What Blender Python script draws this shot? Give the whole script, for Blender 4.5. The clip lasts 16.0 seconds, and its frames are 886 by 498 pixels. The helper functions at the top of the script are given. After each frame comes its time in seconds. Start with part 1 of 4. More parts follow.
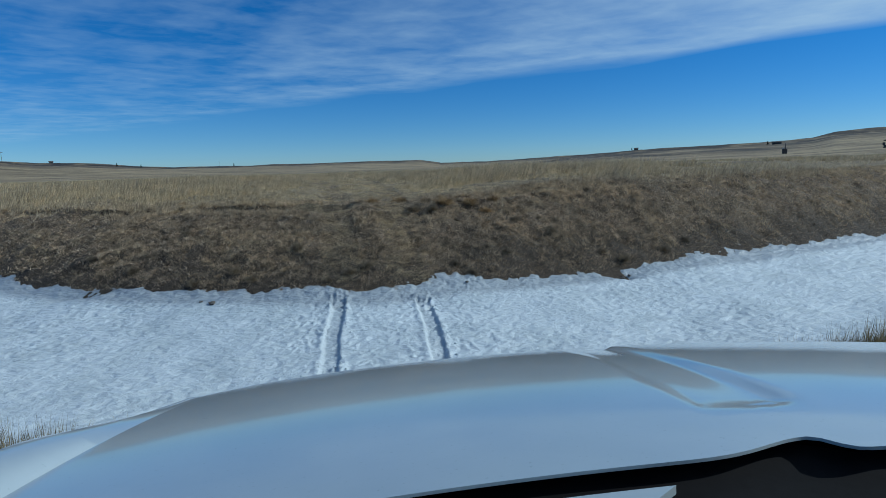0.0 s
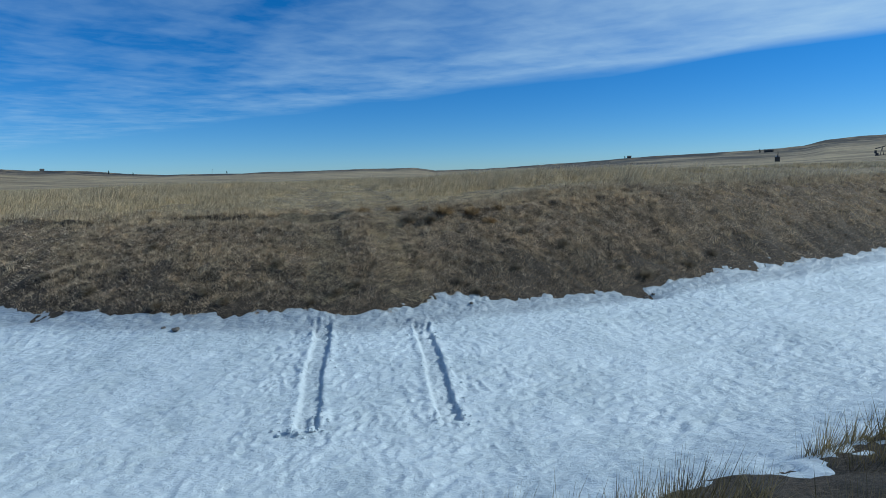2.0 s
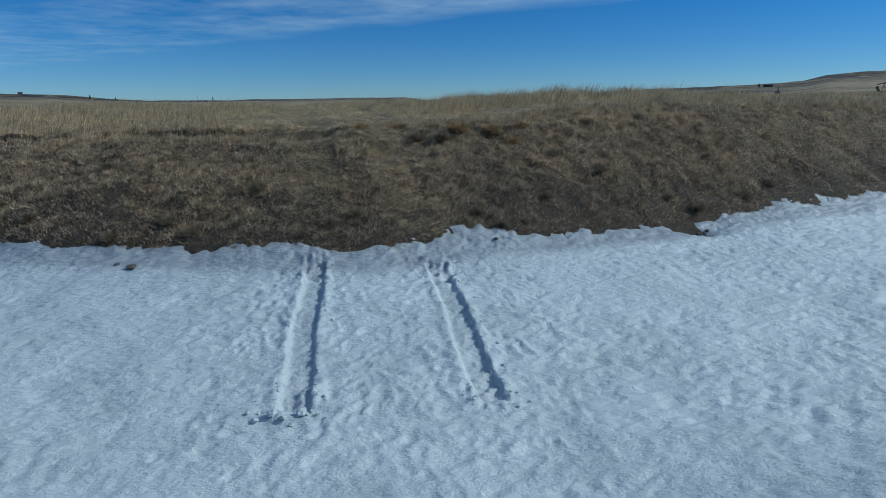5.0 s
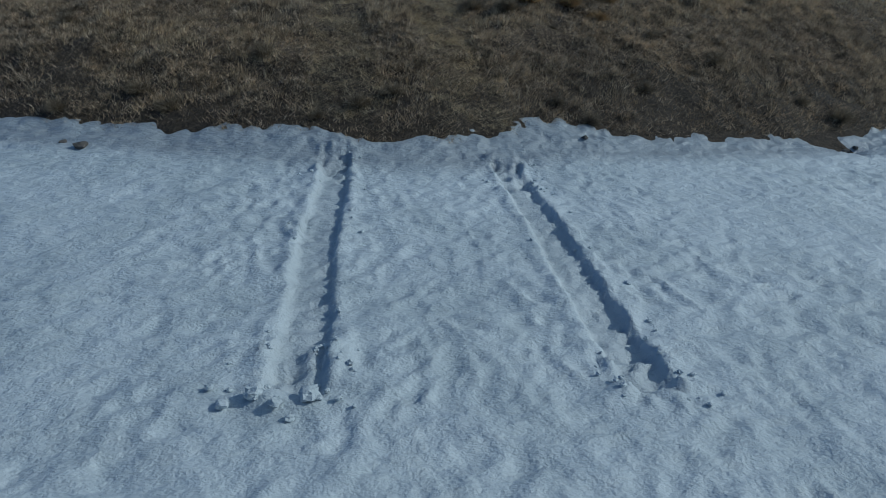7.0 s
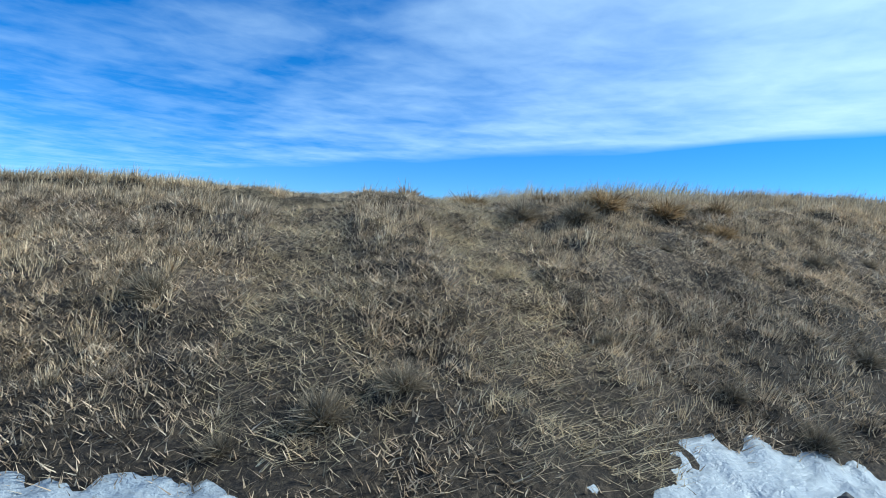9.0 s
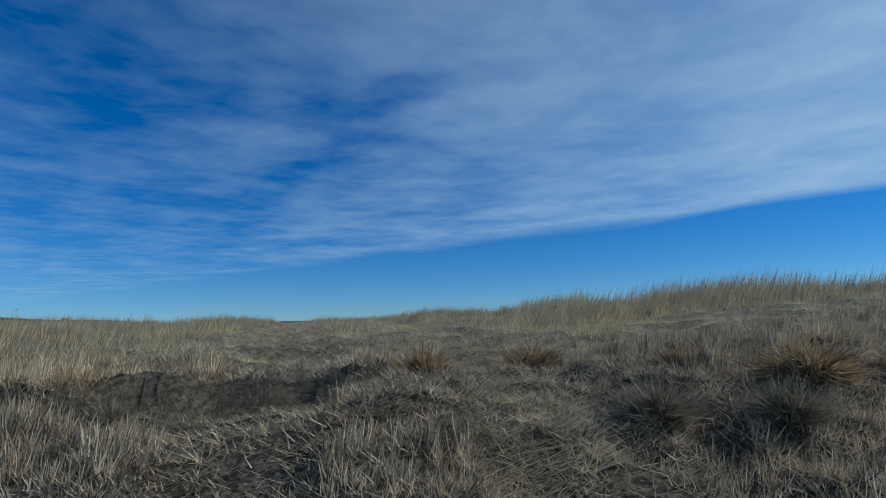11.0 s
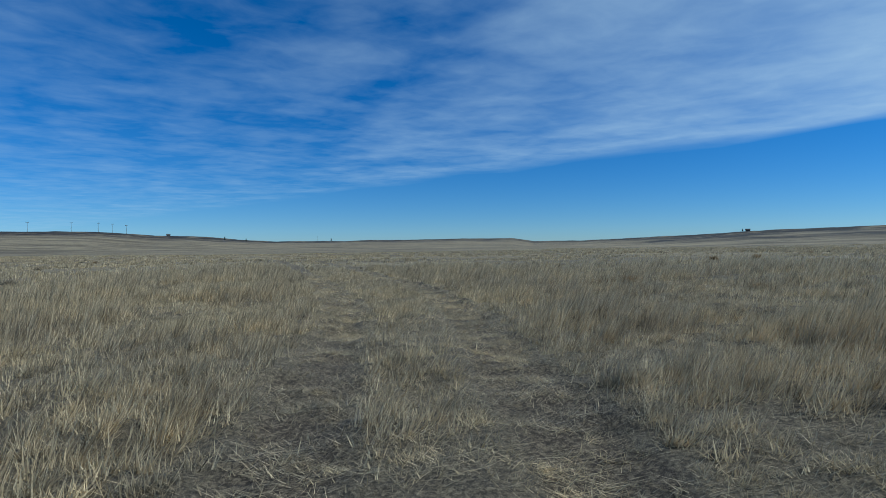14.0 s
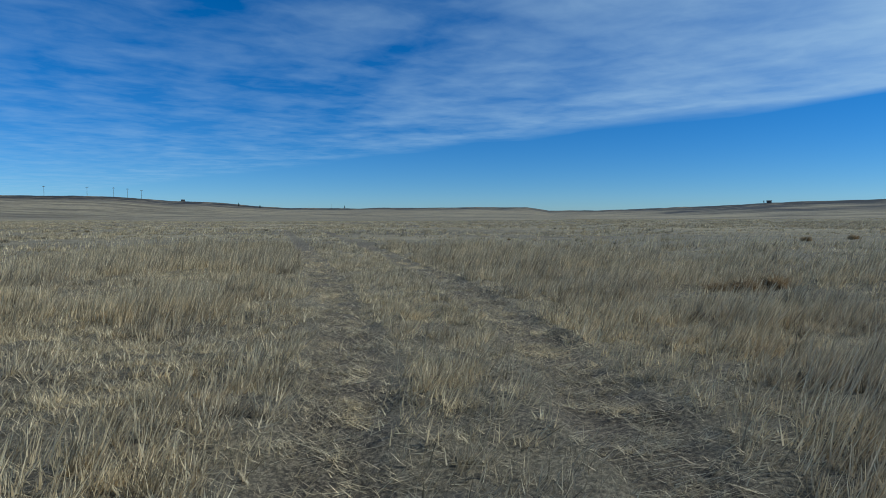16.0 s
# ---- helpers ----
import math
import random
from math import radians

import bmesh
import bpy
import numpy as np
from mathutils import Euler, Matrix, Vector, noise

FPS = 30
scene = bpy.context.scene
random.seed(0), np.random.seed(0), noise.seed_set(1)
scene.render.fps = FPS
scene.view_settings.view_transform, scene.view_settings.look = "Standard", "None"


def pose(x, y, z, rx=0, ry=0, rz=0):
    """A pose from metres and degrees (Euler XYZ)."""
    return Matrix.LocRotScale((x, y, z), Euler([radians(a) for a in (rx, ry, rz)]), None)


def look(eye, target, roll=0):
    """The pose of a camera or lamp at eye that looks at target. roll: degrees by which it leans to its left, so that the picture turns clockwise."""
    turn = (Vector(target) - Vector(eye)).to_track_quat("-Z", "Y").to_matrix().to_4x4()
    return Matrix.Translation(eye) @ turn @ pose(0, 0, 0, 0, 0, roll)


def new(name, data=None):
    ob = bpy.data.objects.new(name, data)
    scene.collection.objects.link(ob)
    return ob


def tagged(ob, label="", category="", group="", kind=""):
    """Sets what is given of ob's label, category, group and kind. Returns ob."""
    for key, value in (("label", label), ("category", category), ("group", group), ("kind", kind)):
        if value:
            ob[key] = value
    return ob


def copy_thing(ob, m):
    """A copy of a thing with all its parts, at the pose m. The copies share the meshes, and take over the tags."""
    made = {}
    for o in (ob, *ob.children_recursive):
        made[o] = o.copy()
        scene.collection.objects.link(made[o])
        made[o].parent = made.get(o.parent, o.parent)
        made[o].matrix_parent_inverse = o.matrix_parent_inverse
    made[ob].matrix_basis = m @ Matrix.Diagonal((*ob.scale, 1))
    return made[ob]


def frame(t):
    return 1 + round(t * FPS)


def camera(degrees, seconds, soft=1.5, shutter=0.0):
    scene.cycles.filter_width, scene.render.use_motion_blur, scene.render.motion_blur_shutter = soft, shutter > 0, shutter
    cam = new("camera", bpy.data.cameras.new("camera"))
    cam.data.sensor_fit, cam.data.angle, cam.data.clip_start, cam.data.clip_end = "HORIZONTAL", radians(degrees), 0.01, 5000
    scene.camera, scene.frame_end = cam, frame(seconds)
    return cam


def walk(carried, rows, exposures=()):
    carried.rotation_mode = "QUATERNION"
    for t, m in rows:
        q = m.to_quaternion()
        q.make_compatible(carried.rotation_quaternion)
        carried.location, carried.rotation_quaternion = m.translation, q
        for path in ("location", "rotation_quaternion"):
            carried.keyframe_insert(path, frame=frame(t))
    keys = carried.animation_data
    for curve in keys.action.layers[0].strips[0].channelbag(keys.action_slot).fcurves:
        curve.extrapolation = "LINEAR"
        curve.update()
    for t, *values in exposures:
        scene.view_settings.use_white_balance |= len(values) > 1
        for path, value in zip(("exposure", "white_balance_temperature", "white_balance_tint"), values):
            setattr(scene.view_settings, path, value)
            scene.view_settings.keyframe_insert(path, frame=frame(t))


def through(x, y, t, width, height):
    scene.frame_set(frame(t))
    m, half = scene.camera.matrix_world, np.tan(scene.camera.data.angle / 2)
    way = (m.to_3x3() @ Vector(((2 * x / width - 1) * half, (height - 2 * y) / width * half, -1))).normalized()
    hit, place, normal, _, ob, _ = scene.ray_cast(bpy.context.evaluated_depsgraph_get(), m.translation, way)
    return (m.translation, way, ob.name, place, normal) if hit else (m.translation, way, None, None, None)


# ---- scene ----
cam = camera(73.3, 16.0, soft=0.6, shutter=0.0)
PATH = [
    (0, (1.462, -0.183, 4.147), (1.456, 1.799, 3.880), -1.72),
    (0.5, (1.383, 0.258, 4.124), (1.377, 2.242, 3.864), -1.61),
    (1, (1.340, 0.677, 4.107), (1.338, 2.662, 3.856), -0.98),
    (1.5, (1.332, 1.101, 4.092), (1.339, 3.087, 3.850), -0.67),
    (2, (1.320, 1.571, 4.095), (1.336, 3.556, 3.853), -1.71),
    (2.5, (1.300, 1.992, 4.061), (1.320, 3.977, 3.815), -2.36),
    (3, (1.311, 2.341, 4.035), (1.335, 4.324, 3.779), -3.07),
    (5.3, (0.791, 4.012, 3.559), (0.845, 5.938, 3.020), 0.40),
    (5.5, (0.745, 4.214, 3.471), (0.793, 6.124, 2.881), 2.20),
    (6, (0.640, 4.710, 3.300), (0.666, 6.602, 2.650), 1.44),
    (6.5, (0.512, 5.295, 3.068), (0.512, 7.162, 2.350), -0.47),
    (7, (0.313, 6.135, 2.716), (0.313, 8.011, 2.023), 2.13),
    (7.5, (0.265, 7.152, 2.645), (0.265, 9.053, 2.024), -1.50),
    (8, (0.208, 8.230, 2.704), (0.213, 10.196, 2.334), -2.28),
    (8.5, (-0.055, 9.287, 2.789), (-0.020, 11.284, 2.694), 1.60),
    (9, (-0.198, 10.247, 2.789), (-0.184, 12.246, 2.754), 2.90),
    (9.5, (-0.216, 11.026, 2.994), (-0.215, 13.026, 2.988), -1.45),
    (10, (-0.270, 11.368, 3.086), (-0.203, 13.364, 3.184), -1.05),
    (11.2, (-0.450, 13.600, 3.650), (-0.502, 15.580, 3.928), -2.00),
    (12.5, (-0.750, 16.900, 4.500), (-0.922, 18.863, 4.840), -3.00),
    (13, (-1.007, 18.465, 4.669), (-1.225, 20.429, 4.982), -1.17),
    (13.5, (-1.482, 20.113, 4.862), (-1.748, 22.086, 5.049), -3.54),
    (14, (-2.047, 21.654, 4.961), (-2.347, 23.631, 4.958), -0.71),
    (14.5, (-2.526, 23.259, 5.037), (-2.848, 25.232, 4.983), -3.94),
    (15, (-3.010, 24.732, 5.101), (-3.349, 26.702, 5.033), -1.62),
    (15.5, (-3.437, 26.183, 5.206), (-3.783, 28.151, 5.111), -1.23),
    (16, (-3.868, 27.569, 5.287), (-4.212, 29.536, 5.178), -0.07),
]
walk(cam, [(t, look(eye, target, roll)) for t, eye, target, roll in PATH],
     exposures=[(0, -0.65, 5550, 0), (1.5, -0.5, 5550, 0), (3.2, -0.48, 5550, 0), (5.3, -0.95, 5600, 0), (5.8, -1.15, 5600, 0), (6.6, -1.2, 5600, 0), (7.3, -1.28, 5600, 0), (8.0, -0.6, 5600, 0), (8.5, 0.34, 5650, 0), (9.0, 0.32, 5650, 0),
                (9.5, 0.15, 5650, 0), (10.2, -0.3, 5600, 0), (12.5, -0.98, 5250, 0), (13.2, -0.93, 5300, 0), (14.2, -0.55, 5450, 0), (16, -0.58, 5450, 0)])

# ---------------------------------------------------------------- world and sun
SUN_AZ, SUN_EL = radians(4), radians(36)      # azimuth from +x towards +y
to_sun = Vector((math.cos(SUN_AZ) * math.cos(SUN_EL), math.sin(SUN_AZ) * math.cos(SUN_EL), math.sin(SUN_EL)))
sun = new("sun", bpy.data.lights.new("sun", "SUN"))
sun.data.energy, sun.data.angle, sun.data.color = 4.3, radians(0.55), (1.0, 0.95, 0.87)
sun.matrix_world = look((0, 0, 0), -to_sun)

world = bpy.data.worlds.new("sky")
scene.world = world
world.use_nodes = True
wn, wl = world.node_tree.nodes, world.node_tree.links
wn.clear()


def math_node(nodes, links, op, a, b=None, clamp=False):
    n = nodes.new("ShaderNodeMath")
    n.operation, n.use_clamp = op, clamp
    for i, v in enumerate((a, b)):
        if v is None:
            continue
        if isinstance(v, (int, float)):
            n.inputs[i].default_value = v
        else:
            links.new(v, n.inputs[i])
    return n.outputs[0]


def build_sky():
    M = lambda op, a, b=None, clamp=False: math_node(wn, wl, op, a, b, clamp)
    sky = wn.new("ShaderNodeTexSky")
    sky.sky_type, sky.sun_disc = "NISHITA", False
    sky.sun_elevation, sky.sun_rotation = SUN_EL, math.pi / 2 - SUN_AZ
    sky.altitude, sky.air_density, sky.dust_density, sky.ozone_density = 1800, 1.0, 0.0, 4.0
    deep = wn.new("ShaderNodeHueSaturation")
    deep.inputs["Saturation"].default_value, deep.inputs["Value"].default_value = 1.3, 1.34
    wl.new(sky.outputs[0], deep.inputs["Color"])
    geo = wn.new("ShaderNodeTexCoord")
    sep = wn.new("ShaderNodeSeparateXYZ")
    wl.new(geo.outputs["Generated"], sep.inputs[0])
    x, y, z = sep.outputs
    low = wn.new("ShaderNodeValToRGB")
    for e, (p, c) in zip(low.color_ramp.elements, ((0.0, (0.56, 0.70, 0.90, 1)), (0.42, (0.64, 0.86, 1.0, 1)))):
        e.position, e.color = p, c
    wl.new(z, low.inputs[0])
    gam = wn.new("ShaderNodeMix")
    gam.data_type, gam.blend_type = "RGBA", "MULTIPLY"
    gam.inputs[0].default_value = 1.0
    wl.new(deep.outputs[0], gam.inputs[6])
    wl.new(low.outputs[0], gam.inputs[7])
    zz = M("MAXIMUM", z, 0.015)
    px, py = M("DIVIDE", x, zz), M("DIVIDE", y, zz)
    # the cloud sheet in its own axes: a along the edge of the sheet, b across it
    a = M("SUBTRACT", M("MULTIPLY", px, 0.804), M("MULTIPLY", py, 0.595))
    b = M("ADD", M("MULTIPLY", px, 0.595), M("MULTIPLY", py, 0.804))

    def cloud_noise(sa, sb, scale, detail, rough, distort, off):
        comb = wn.new("ShaderNodeCombineXYZ")
        wl.new(M("ADD", M("MULTIPLY", a, sa), off), comb.inputs[0])
        wl.new(M("MULTIPLY", b, sb), comb.inputs[1])
        n = wn.new("ShaderNodeTexNoise")
        n.inputs["Scale"].default_value, n.inputs["Detail"].default_value = scale, detail
        n.inputs["Roughness"].default_value, n.inputs["Distortion"].default_value = rough, distort
        wl.new(comb.outputs[0], n.inputs["Vector"])
        return n.outputs[0]

    big = cloud_noise(0.8, 1.0, 0.5, 3, 0.5, 0.6, 3.1)
    fine = cloud_noise(0.85, 1.1, 1.3, 6, 0.5, 0.25, 7.7)
    wisp = cloud_noise(1.0, 0.8, 4.2, 6, 0.55, 0.4, 1.9)
    edge = M("SUBTRACT", 6.2, M("ADD", b, M("MULTIPLY", M("SUBTRACT", big, 0.5), 1.6)))
    sheet = M("MULTIPLY", edge, 1.5, True)
    # thinner towards the left of the drive
    azim = M("DIVIDE", x, M("SQRT", M("ADD", M("MULTIPLY", x, x), M("MULTIPLY", y, y))))
    thick = M("ADD", M("MULTIPLY", azim, 0.84), -0.06)
    # a low bank of cloud on that side
    da, dz = M("DIVIDE", M("ADD", azim, 0.62), 0.17), M("DIVIDE", M("SUBTRACT", z, 0.10), 0.055)
    thick = M("ADD", thick, M("MULTIPLY", M("EXPONENT", M("MULTIPLY", M("ADD", M("MULTIPLY", da, da), M("MULTIPLY", dz, dz)), -1.0)), 0.2))
    body = M("ADD", M("ADD", M("MULTIPLY", fine, 1.1), M("MULTIPLY", wisp, 0.45)), M("MULTIPLY", big, 0.7))
    dens = M("MULTIPLY", M("SUBTRACT", M("ADD", body, thick), 0.64), 0.72, True)
    # thin mottled veil where the sheet is broken
    veil = M("MULTIPLY", M("SUBTRACT", M("ADD", M("MULTIPLY", fine, 1.2), M("MULTIPLY", wisp, 0.8)), 0.8), 0.44, True)
    dens = M("MAXIMUM", dens, veil)
    mask = M("MULTIPLY", M("MULTIPLY", dens, sheet), 0.9)
    mix = wn.new("ShaderNodeMix")
    mix.data_type = "RGBA"
    wl.new(mask, mix.inputs[0])
    wl.new(gam.outputs[2], mix.inputs[6])
    mix.inputs[7].default_value = (7.2, 8.9, 10.4, 1)
    bg = wn.new("ShaderNodeBackground")
    bg.inputs[1].default_value = 0.1
    wl.new(mix.outputs[2], bg.inputs[0])
    out = wn.new("ShaderNodeOutputWorld")
    wl.new(bg.outputs[0], out.inputs[0])


build_sky()


# ---------------------------------------------------------------- materials
class Mat:
    """A node material with short ways to add noise, ramps and mixes."""

    def __init__(self, name, rough=0.8, metal=0.0):
        self.m = bpy.data.materials.new(name)
        self.m.use_nodes = True
        self.n, self.l = self.m.node_tree.nodes, self.m.node_tree.links
        self.b = self.n["Principled BSDF"]
        self.b.inputs["Roughness"].default_value, self.b.inputs["Metallic"].default_value = rough, metal

    def coord(self, scale=(1, 1, 1), kind="pos"):
        if kind == "pos":
            src = self.n.new("ShaderNodeNewGeometry").outputs["Position"]
        else:
            src = self.n.new("ShaderNodeTexCoord").outputs["Object"]
        mp = self.n.new("ShaderNodeMapping")
        mp.inputs["Scale"].default_value = scale
        self.l.new(src, mp.inputs[0])
        return mp.outputs[0]

    def noise(self, scale, detail=4, rough=0.55, stretch=(1, 1, 1), distort=0.0, kind="pos"):
        t = self.n.new("ShaderNodeTexNoise")
        t.inputs["Scale"].default_value, t.inputs["Detail"].default_value = scale, detail
        t.inputs["Roughness"].default_value, t.inputs["Distortion"].default_value = rough, distort
        self.l.new(self.coord(stretch, kind), t.inputs["Vector"])
        return t.outputs[0]

    def ramp(self, fac, *stops):
        r = self.n.new("ShaderNodeValToRGB")
        e = r.color_ramp.elements
        while len(e) < len(stops):
            e.new(0.5)
        for k, (p, c) in zip(e, stops):
            k.position, k.color = p, (*c, 1)
        self.l.new(fac, r.inputs[0])
        return r.outputs[0]

    def mix(self, fac, a, b, how="MIX"):
        m = self.n.new("ShaderNodeMix")
        m.data_type, m.blend_type = "RGBA", how
        for s, v in ((m.inputs[0], fac), (m.inputs[6], a), (m.inputs[7], b)):
            if isinstance(v, (int, float)):
                s.default_value = v
            elif isinstance(v, tuple):
                s.default_value = (*v, 1)
            else:
                self.l.new(v, s)
        return m.outputs[2]

    def math(self, op, a, b=None, clamp=False):
        return math_node(self.n, self.l, op, a, b, clamp)

    def attr(self, name):
        a = self.n.new("ShaderNodeAttribute")
        a.attribute_name = name
        return a.outputs["Fac"]

    def island(self):
        return self.n.new("ShaderNodeNewGeometry").outputs["Random Per Island"]

    def color(self, c):
        if isinstance(c, tuple):
            self.b.inputs["Base Color"].default_value = (*c, 1)
        else:
            self.l.new(c, self.b.inputs["Base Color"])
        return self

    def rough(self, c):
        self.l.new(c, self.b.inputs["Roughness"])
        return self

    def bump(self, height, strength=0.5, distance=0.02):
        n = self.n.new("ShaderNodeBump")
        n.inputs["Strength"].default_value, n.inputs["Distance"].default_value = strength, distance
        self.l.new(height, n.inputs["Height"])
        self.l.new(n.outputs[0], self.b.inputs["Normal"])
        return self


def ground_material():
    m = Mat("prairie_soil", 0.95)
    grit = m.noise(23, 9, 0.82)
    patch = m.noise(0.9, 5, 0.6)
    wide = m.noise(0.06, 7, 0.72, stretch=(0.5, 1.6, 1))
    streak = m.noise(0.35, 6, 0.7, stretch=(0.35, 1.6, 1))
    litter = m.ramp(grit, (0.44, (0.012, 0.008, 0.005)), (0.51, (0.11, 0.078, 0.05)), (0.58, (0.46, 0.355, 0.225)))
    soil = m.ramp(patch, (0.38, (0.034, 0.023, 0.015)), (0.62, (0.15, 0.103, 0.068)))
    bank = m.mix(0.6, soil, litter)
    # wet soil by the snow; bare soil and shadow of the lip cut, as colour
    bank = m.mix(m.attr("wet_shade"), bank, m.ramp(grit, (0.4, (0.014, 0.011, 0.008)), (0.62, (0.085, 0.063, 0.043))))
    straw_a = m.ramp(grit, (0.42, (0.026, 0.019, 0.012)), (0.5, (0.15, 0.113, 0.07)), (0.59, (0.42, 0.33, 0.205)))
    straw_b = m.ramp(streak, (0.36, (0.09, 0.07, 0.042)), (0.5, (0.22, 0.175, 0.108)), (0.64, (0.38, 0.305, 0.185)))
    near_plain = m.mix(0.3, straw_a, straw_b)
    far_plain = m.ramp(wide, (0.40, (0.15, 0.113, 0.068)), (0.5, (0.30, 0.235, 0.14)), (0.60, (0.42, 0.338, 0.20)))
    plain = m.mix(m.attr("far"), near_plain, m.mix(0.4, far_plain, straw_b))
    hills = m.ramp(m.noise(0.022, 8, 0.7, stretch=(1, 1, 6)), (0.44, (0.024, 0.018, 0.012)), (0.52, (0.075, 0.055, 0.034)), (0.62, (0.23, 0.175, 0.10)))
    # wide grazed and bare stretches of the far plain
    tracts = m.noise(0.014, 9, 0.72, stretch=(0.5, 2.4, 1))
    plain = m.mix(m.attr("far"), plain, m.mix(1.0, plain, m.ramp(tracts, (0.40, (0.55, 0.52, 0.48)), (0.56, (1.12, 1.09, 1.03))), "MULTIPLY"))
    c = m.mix(m.attr("bank"), plain, bank)
    c = m.mix(m.attr("hill"), c, hills)
    m.color(c)
    m.bump(m.math("ADD", grit, m.math("MULTIPLY", patch, 0.6)), 1.0, 0.05)
    return m.m


def snow_material():
    m = Mat("old_snow", 0.55)
    fine = m.noise(55, 5, 0.7)
    pit = m.noise(13, 3, 0.6, stretch=(0.8, 1.2, 1))
    dirt = m.noise(1.1, 6, 0.65)
    dust = m.noise(90, 3, 0.6)
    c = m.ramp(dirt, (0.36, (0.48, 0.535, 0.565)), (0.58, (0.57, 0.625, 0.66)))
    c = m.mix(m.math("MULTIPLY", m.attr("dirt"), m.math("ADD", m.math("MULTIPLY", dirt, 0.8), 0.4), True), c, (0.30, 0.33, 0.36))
    speck = m.ramp(dust, (0.70, (1, 1, 1)), (0.76, (0.62, 0.57, 0.50)))
    c = m.mix(0.35, c, speck, "MULTIPLY")
    m.color(c)
    m.rough(m.math("ADD", m.math("MULTIPLY", m.attr("dirt"), -0.28), 0.6))
    m.bump(m.math("ADD", m.math("MULTIPLY", fine, 0.45), m.math("MULTIPLY", pit, 1.6)), 0.6, 0.04)
    m.b.inputs["Subsurface Weight"].default_value = 0.0
    return m.m


def grass_material(name, dark, mid, pale, through=0.28, clump=(4.0, 0.5), middle=0.45, tufted=False):
    m = Mat(name, 0.75)
    pick = m.island()
    if tufted:
        # blades of one tuft are alike
        pick = m.math("ADD", m.math("MULTIPLY", pick, 0.5), m.math("MULTIPLY", m.attr("tone"), 0.5))
    c = m.ramp(pick, (0.0, dark), (middle, mid), (1.0, pale))
    grey, warm = tuple(0.62 * v for v in (mid[1] * 1.12, mid[1], mid[1] * 0.8)), tuple(0.5 * (a + b) for a, b in zip(mid, (pale[0], pale[1] * 0.94, pale[2] * 0.72)))
    c = m.mix(0.3, c, m.ramp(m.noise(0.45, 5, 0.65), (0.38, grey), (0.6, warm)))
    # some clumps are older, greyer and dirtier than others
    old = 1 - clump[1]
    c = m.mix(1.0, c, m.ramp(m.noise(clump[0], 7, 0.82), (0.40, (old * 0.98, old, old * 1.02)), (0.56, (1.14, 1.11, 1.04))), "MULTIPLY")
    m.color(c)
    m.b.inputs["Specular IOR Level"].default_value = 0.25
    t = m.n.new("ShaderNodeBsdfTranslucent")
    m.l.new(c, t.inputs[0])
    mx = m.n.new("ShaderNodeMixShader")
    mx.inputs[0].default_value = through
    out = m.n["Material Output"]
    m.l.new(m.b.outputs[0], mx.inputs[1])
    m.l.new(t.outputs[0], mx.inputs[2])
    m.l.new(mx.outputs[0], out.inputs[0])
    return m.m


SOIL = ground_material()
SNOW = snow_material()
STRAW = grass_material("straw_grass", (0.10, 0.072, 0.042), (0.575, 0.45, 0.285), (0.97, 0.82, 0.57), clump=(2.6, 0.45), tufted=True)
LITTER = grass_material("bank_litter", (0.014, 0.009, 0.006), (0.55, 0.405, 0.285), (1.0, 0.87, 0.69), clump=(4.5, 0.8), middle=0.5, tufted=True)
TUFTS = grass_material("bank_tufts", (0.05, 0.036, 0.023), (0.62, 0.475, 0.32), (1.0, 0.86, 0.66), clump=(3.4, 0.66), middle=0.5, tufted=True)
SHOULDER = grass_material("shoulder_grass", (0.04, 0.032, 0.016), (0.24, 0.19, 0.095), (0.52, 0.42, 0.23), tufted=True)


# ---------------------------------------------------------------- shape of the land
def lattice(ix, iy, seed):
    h = (ix.astype(np.int64) * 374761393 + iy.astype(np.int64) * 668265263 + seed * 974711) & 0x7FFFFFFF
    h = ((h ^ (h >> 13)) * 1274126177) & 0x7FFFFFFF
    return ((h ^ (h >> 16)) & 0xFFFF) / 65535.0


def vnoise(x, y, seed=0):
    """Smooth value noise in 0..1 for arrays."""
    ix, iy = np.floor(x), np.floor(y)
    fx, fy = x - ix, y - iy
    fx, fy = fx * fx * (3 - 2 * fx), fy * fy * (3 - 2 * fy)
    a, b = lattice(ix, iy, seed), lattice(ix + 1, iy, seed)
    c, d = lattice(ix, iy + 1, seed), lattice(ix + 1, iy + 1, seed)
    return (a + (b - a) * fx) * (1 - fy) + (c + (d - c) * fx) * fy


def fbm(x, y, seed=0, octaves=4, gain=0.5):
    total, amp, norm = 0.0, 1.0, 0.0
    for k in range(octaves):
        total = total + amp * vnoise(x * 2**k, y * 2**k, seed + 17 * k)
        norm += amp
        amp *= gain
    return total / norm


def smooth(v):
    v = np.clip(v, 0, 1)
    return v * v * (3 - 2 * v)


def ditch_shift(x):
    """How far the ditch bends away from the straight line y = const."""
    left = np.where(x > -8.3, 0.024 * x * x, 0.4 * np.abs(x) - 1.67)
    right = np.where(x < 20, 0.30 * x + 0.009 * x * x, 9.6 + 0.62 * (x - 20))
    soft = smooth((x + 2.0) / 4.0)
    return left * (1 - soft) + right * soft


